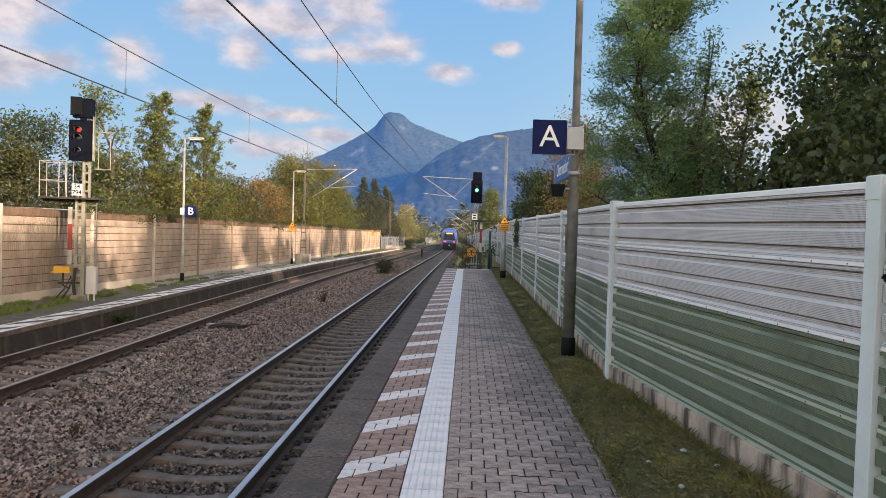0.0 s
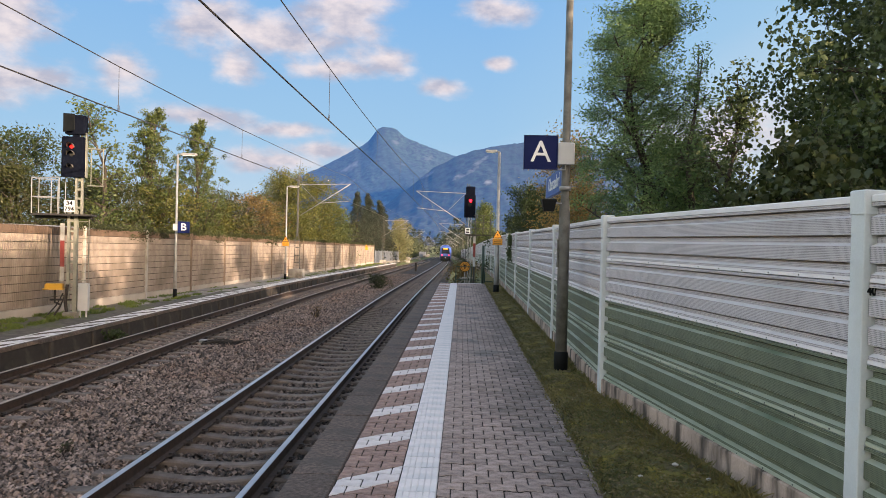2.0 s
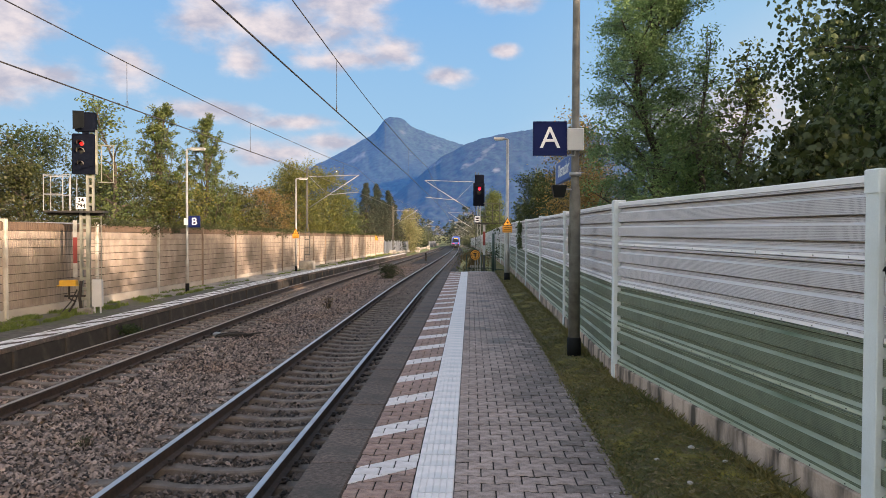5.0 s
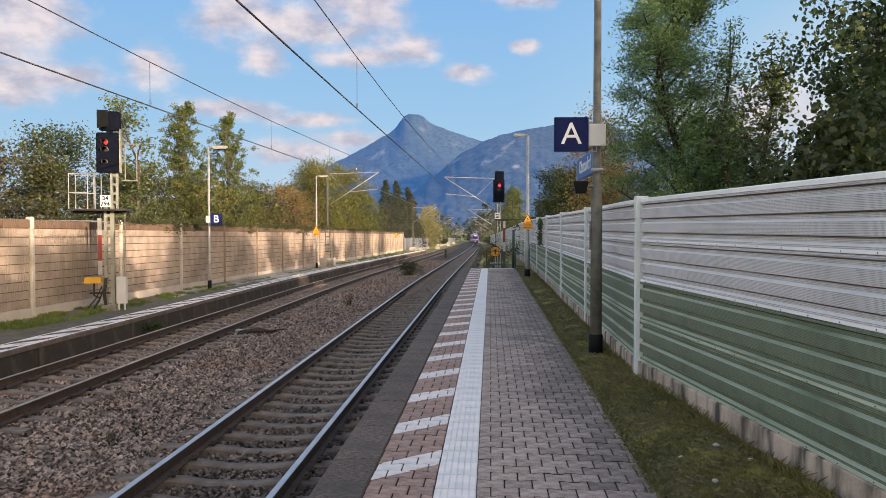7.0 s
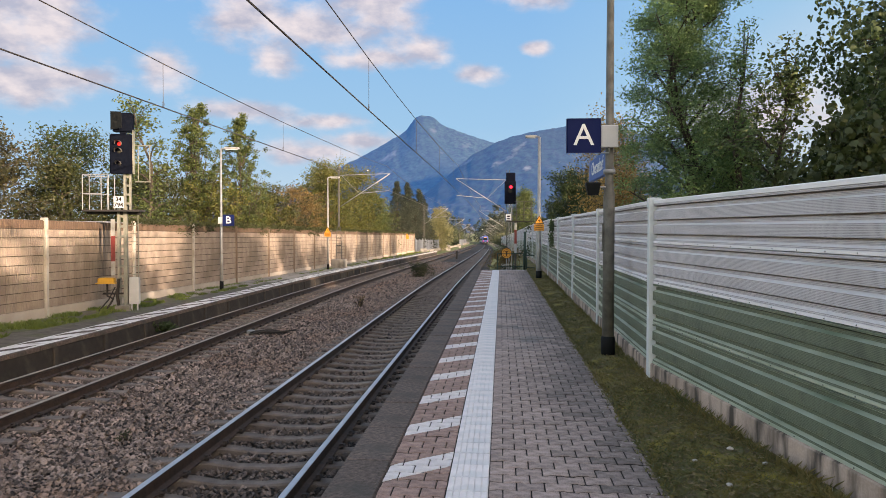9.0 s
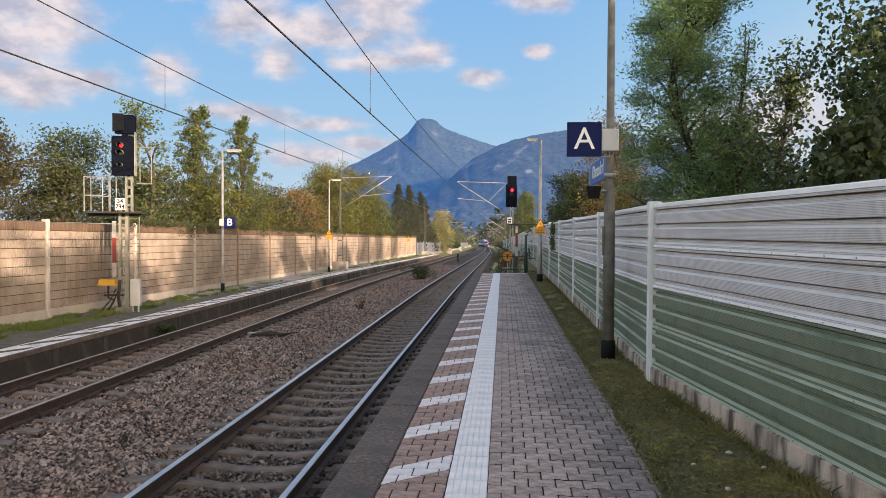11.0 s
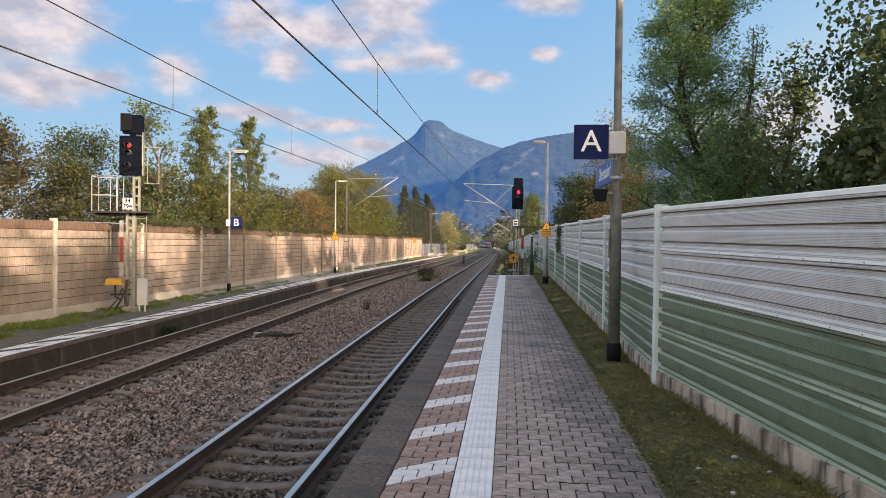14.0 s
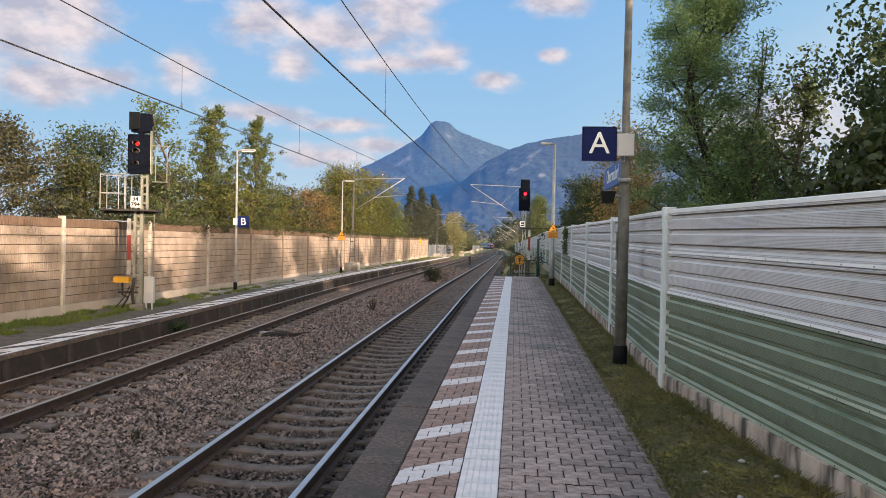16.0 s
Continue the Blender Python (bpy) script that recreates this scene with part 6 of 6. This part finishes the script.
def sky_mat():
    """Blue sky paling towards the horizon, with broken clouds."""
    m = bpy.data.materials.new("sky_and_clouds")
    m.use_nodes = True
    nt = m.node_tree
    N, L = nt.nodes, nt.links
    N.remove(N["Principled BSDF"])
    uv = N.new("ShaderNodeUVMap")
    uv.uv_map = "sky"

    def op(kind, a, b=None, c=None):
        n = N.new("ShaderNodeMath")
        n.operation = kind
        for k, val in enumerate((a, b, c)):
            if val is None:
                continue
            if isinstance(val, (int, float)):
                n.inputs[k].default_value = val
            else:
                L.new(val, n.inputs[k])
        return n.outputs[0]

    def turb(scale, stretch, detail, rough=0.55):
        mp, n = N.new("ShaderNodeMapping"), N.new("ShaderNodeTexNoise")
        mp.inputs["Scale"].default_value = (scale, scale * stretch, 1)
        L.new(uv.outputs[0], mp.inputs[0])
        L.new(mp.outputs[0], n.inputs["Vector"])
        n.inputs["Scale"].default_value, n.inputs["Detail"].default_value, n.inputs["Roughness"].default_value = 1.0, detail, rough
        return n.outputs[0]

    rough_edge, puff = turb(0.26, 1.7, 9, 0.58), turb(0.36, 1.8, 6)
    cover = None
    for cx, cy, rx, ry in CLOUDS:
        mp = N.new("ShaderNodeMapping")
        mp.inputs["Scale"].default_value = (1 / rx, 1 / ry, 1)
        mp.inputs["Location"].default_value = (-cx / rx, -cy / ry, 0)
        L.new(uv.outputs[0], mp.inputs[0])
        ln = N.new("ShaderNodeVectorMath")
        ln.operation = "LENGTH"
        L.new(mp.outputs[0], ln.inputs[0])
        d = op("SUBTRACT", 1.15, ln.outputs["Value"])
        cover = d if cover is None else op("SMOOTH_MAX", cover, d, 0.5)
    dens = op("ADD", cover, op("MULTIPLY", op("SUBTRACT", rough_edge, 0.5), 1.9))
    r = N.new("ShaderNodeValToRGB")
    r.color_ramp.interpolation = "EASE"
    r.color_ramp.elements[0].position, r.color_ramp.elements[1].position = 0.10, 0.95
    L.new(dens, r.inputs[0])
    shade = N.new("ShaderNodeValToRGB")
    shade.color_ramp.elements[0].position, shade.color_ramp.elements[1].position = 0.38, 0.62
    shade.color_ramp.elements[0].color, shade.color_ramp.elements[1].color = (0.46, 0.52, 0.72, 1), (0.82, 0.83, 0.96, 1)
    L.new(puff, shade.inputs[0])
    sep = N.new("ShaderNodeSeparateXYZ")
    L.new(uv.outputs[0], sep.inputs[0])
    blue = N.new("ShaderNodeValToRGB")
    e = blue.color_ramp.elements
    e[0].position, e[0].color = 0.0, (0.51, 0.745, 1.0, 1)
    e[1].position, e[1].color = 1.0, (0.14, 0.455, 1.0, 1)
    mid = blue.color_ramp.elements.new(0.35)
    mid.color = (0.285, 0.605, 1.0, 1)
    pale = op("MULTIPLY", op("MAXIMUM", op("SUBTRACT", sep.outputs[0], 2.0), 0.0), 0.020)
    L.new(op("SUBTRACT", op("DIVIDE", sep.outputs[1], 22.0), pale), blue.inputs[0])
    mx = N.new("ShaderNodeMix")
    mx.data_type = "RGBA"
    L.new(op("MULTIPLY", r.outputs[0], 0.88), mx.inputs[0])
    L.new(blue.outputs[0], mx.inputs[6])
    L.new(shade.outputs[0], mx.inputs[7])
    em = N.new("ShaderNodeEmission")
    em.inputs[1].default_value = SKY_GLOW
    L.new(mx.outputs[2], em.inputs[0])
    L.new(em.outputs[0], N["Material Output"].inputs["Surface"])
    return m


SKY_GLOW = 0.262
NA, NE = 60, 34
az, el = np.linspace(-46, 38, NA), np.linspace(-4, 27, NE)
A_, E_ = np.meshgrid(np.radians(az), np.radians(el))
v = np.stack([4800 * np.sin(A_) * np.cos(E_), 4800 * np.cos(A_) * np.cos(E_), 4800 * np.sin(E_)], -1).reshape(-1, 3)
i = (np.arange(NE - 1)[:, None] * NA + np.arange(NA - 1)[None]).ravel()
me = soup("sky_backdrop", v, np.stack([i, i + 1, i + NA + 1, i + NA], -1), sky_mat(), True)
layer = me.uv_layers.new(name="sky")
deg = np.stack(np.meshgrid(az, el), -1).reshape(-1, 2)
idx = np.zeros(len(me.loops), np.int32)
me.loops.foreach_get("vertex_index", idx)
layer.data.foreach_set("uv", deg[idx].astype(np.float32).ravel())
clouds = part("sky_backdrop", me)
tagged(clouds, "pale blue evening sky with soft broken clouds", "sky", kind="structure")


# ---- departing train ----
train = thing("commuter_train", "blue and white electric commuter train leaving the station", "train")


def body_outline(w, k=1.0, dz=0.0):
    return [(-w * 0.96, 0.45), (-w, 0.9), (-w, 2.4), (-w * 0.93, 3.1), (-w * 0.70, 3.62), (-w * 0.35, 3.85), (w * 0.35, 3.85), (w * 0.70, 3.62), (w * 0.93, 3.1), (w, 2.4), (w, 0.9), (w * 0.96, 0.45)]


def car_body(length, nose):
    s = Shape()
    w = 1.42
    ys = [0.0, length]
    rings = []
    if nose:
        for y, kx, kz in ((0.0, 0.78, 0.80), (0.35, 0.90, 0.90), (1.1, 0.98, 0.985), (1.9, 1, 1)):
            rings.append([(a * kx, y + (0.9 * max(0, (b - 1.3) / 2.6) ** 1.5 if y < 1 else 0), 0.45 + (b - 0.45) * kz) for a, b in body_outline(w)])
        rings.append([(a, length, b) for a, b in body_outline(w)])
    else:
        rings = [[(a, y, b) for a, b in body_outline(w)] for y in ys]
    n = 12
    vs = [p for rg2 in rings for p in rg2]
    o = 0
    for r_ in range(len(rings) - 1):
        for k in range(n):
            s.add([vs[r_ * n + k], vs[r_ * n + (k + 1) % n], vs[(r_ + 1) * n + (k + 1) % n], vs[(r_ + 1) * n + k]], [(0, 1, 2, 3)], 1 if (k in (1, 9) and (not nose or r_ == len(rings) - 2)) else 0)
    s.add(rings[0], [tuple(reversed(range(n)))])
    s.add(rings[-1], [tuple(range(n))])
    return s


CARS = []
for i in range(6):
    car = part("car", car_body(17.4, i == 0), [TRAIN_BLUE, TRAIN_WHITE], train, "tail car with blue nose" if i == 0 else "")
    for side in (-1, 1):
        for k in range(6):
            q = Shape()
            x = side * 1.425
            q.box(min(x, x + side * 0.015), max(x, x + side * 0.015), 2.5 + k * 2.4, 4.3 + k * 2.4, 1.75, 2.6)
            part("window", q, GLASS, car)
    for y in (3.0, 14.2):
        q = Shape()
        q.box(-1.1, 1.1, y - 1.5, y + 1.5, 0.0, 0.6, c=0.1)
        part("bogie", q, UNDER, car)
    if i == 0:
        q = Shape()
        q.add([(-1.02, 0.06, 1.75), (1.02, 0.06, 1.75), (0.84, 0.48, 3.05), (-0.84, 0.48, 3.05), (-1.02, 0.5, 1.75), (1.02, 0.5, 1.75), (0.84, 0.9, 3.05), (-0.84, 0.9, 3.05)],
              [(0, 1, 2, 3), (0, 4, 5, 1), (1, 5, 6, 2), (2, 6, 7, 3), (3, 7, 4, 0)])
        part("windscreen", q, GLASS, car, "large dark windscreen")
        q = Shape()
        q.box(-0.55, 0.55, 0.30, 0.5, 2.78, 2.98)
        part("destination_display", q, DISPLAY, car, "amber destination display")
        for x in (-0.85, 0.85):
            q = Shape()
            q.box(x - 0.16, x + 0.16, -0.04, 0.1, 1.28, 1.5, c=0.03)
            part("tail_light", q, TAIL, car, "lit red tail light")
        q = Shape()
        q.box(-1.2, 1.2, -0.06, 0.5, 0.1, 1.1, c=0.1)
        part("bumper", q, UNDER, car)
        part("coupler", Shape().tube([(0, -0.5, 0.75), (0, 0.2, 0.75)], 0.14, 8), BOX_GREY, car)
    if i == 2:
        part("pantograph", Shape().tube([(0, 8, 3.85), (0, 9.2, 4.5), (0, 8.2, 5.2)], 0.05, 6), UNDER, car)
    CARS.append(car)


def motions():
    """The train draws away; an added cover drops from the red lens to the green one."""
    for i, car in enumerate(CARS):
        rows = []
        for k in range(17):
            t = float(k)
            y = 137 + 22.0 * t + 0.10 * t * t + 18.0 * i
            a, b = line(y, NEAR, RAIL_Z), line(y + 17.4, NEAR, RAIL_Z)
            yaw = math.degrees(math.atan2(-(b[0] - a[0]), 17.4))
            tilt = math.degrees(math.atan2(b[2] - a[2], 17.4))
            rows.append((t, pose(a[0], a[1], a[2], tilt, 0, yaw)))
        walk(car, rows)
    up, down = pose(0.02, 0.0, 4.70), pose(-0.02, 0.0, 4.50)
    walk(blade, [(0.0, up), (0.2, up), (0.33, down), (16.0, down)])


motions()
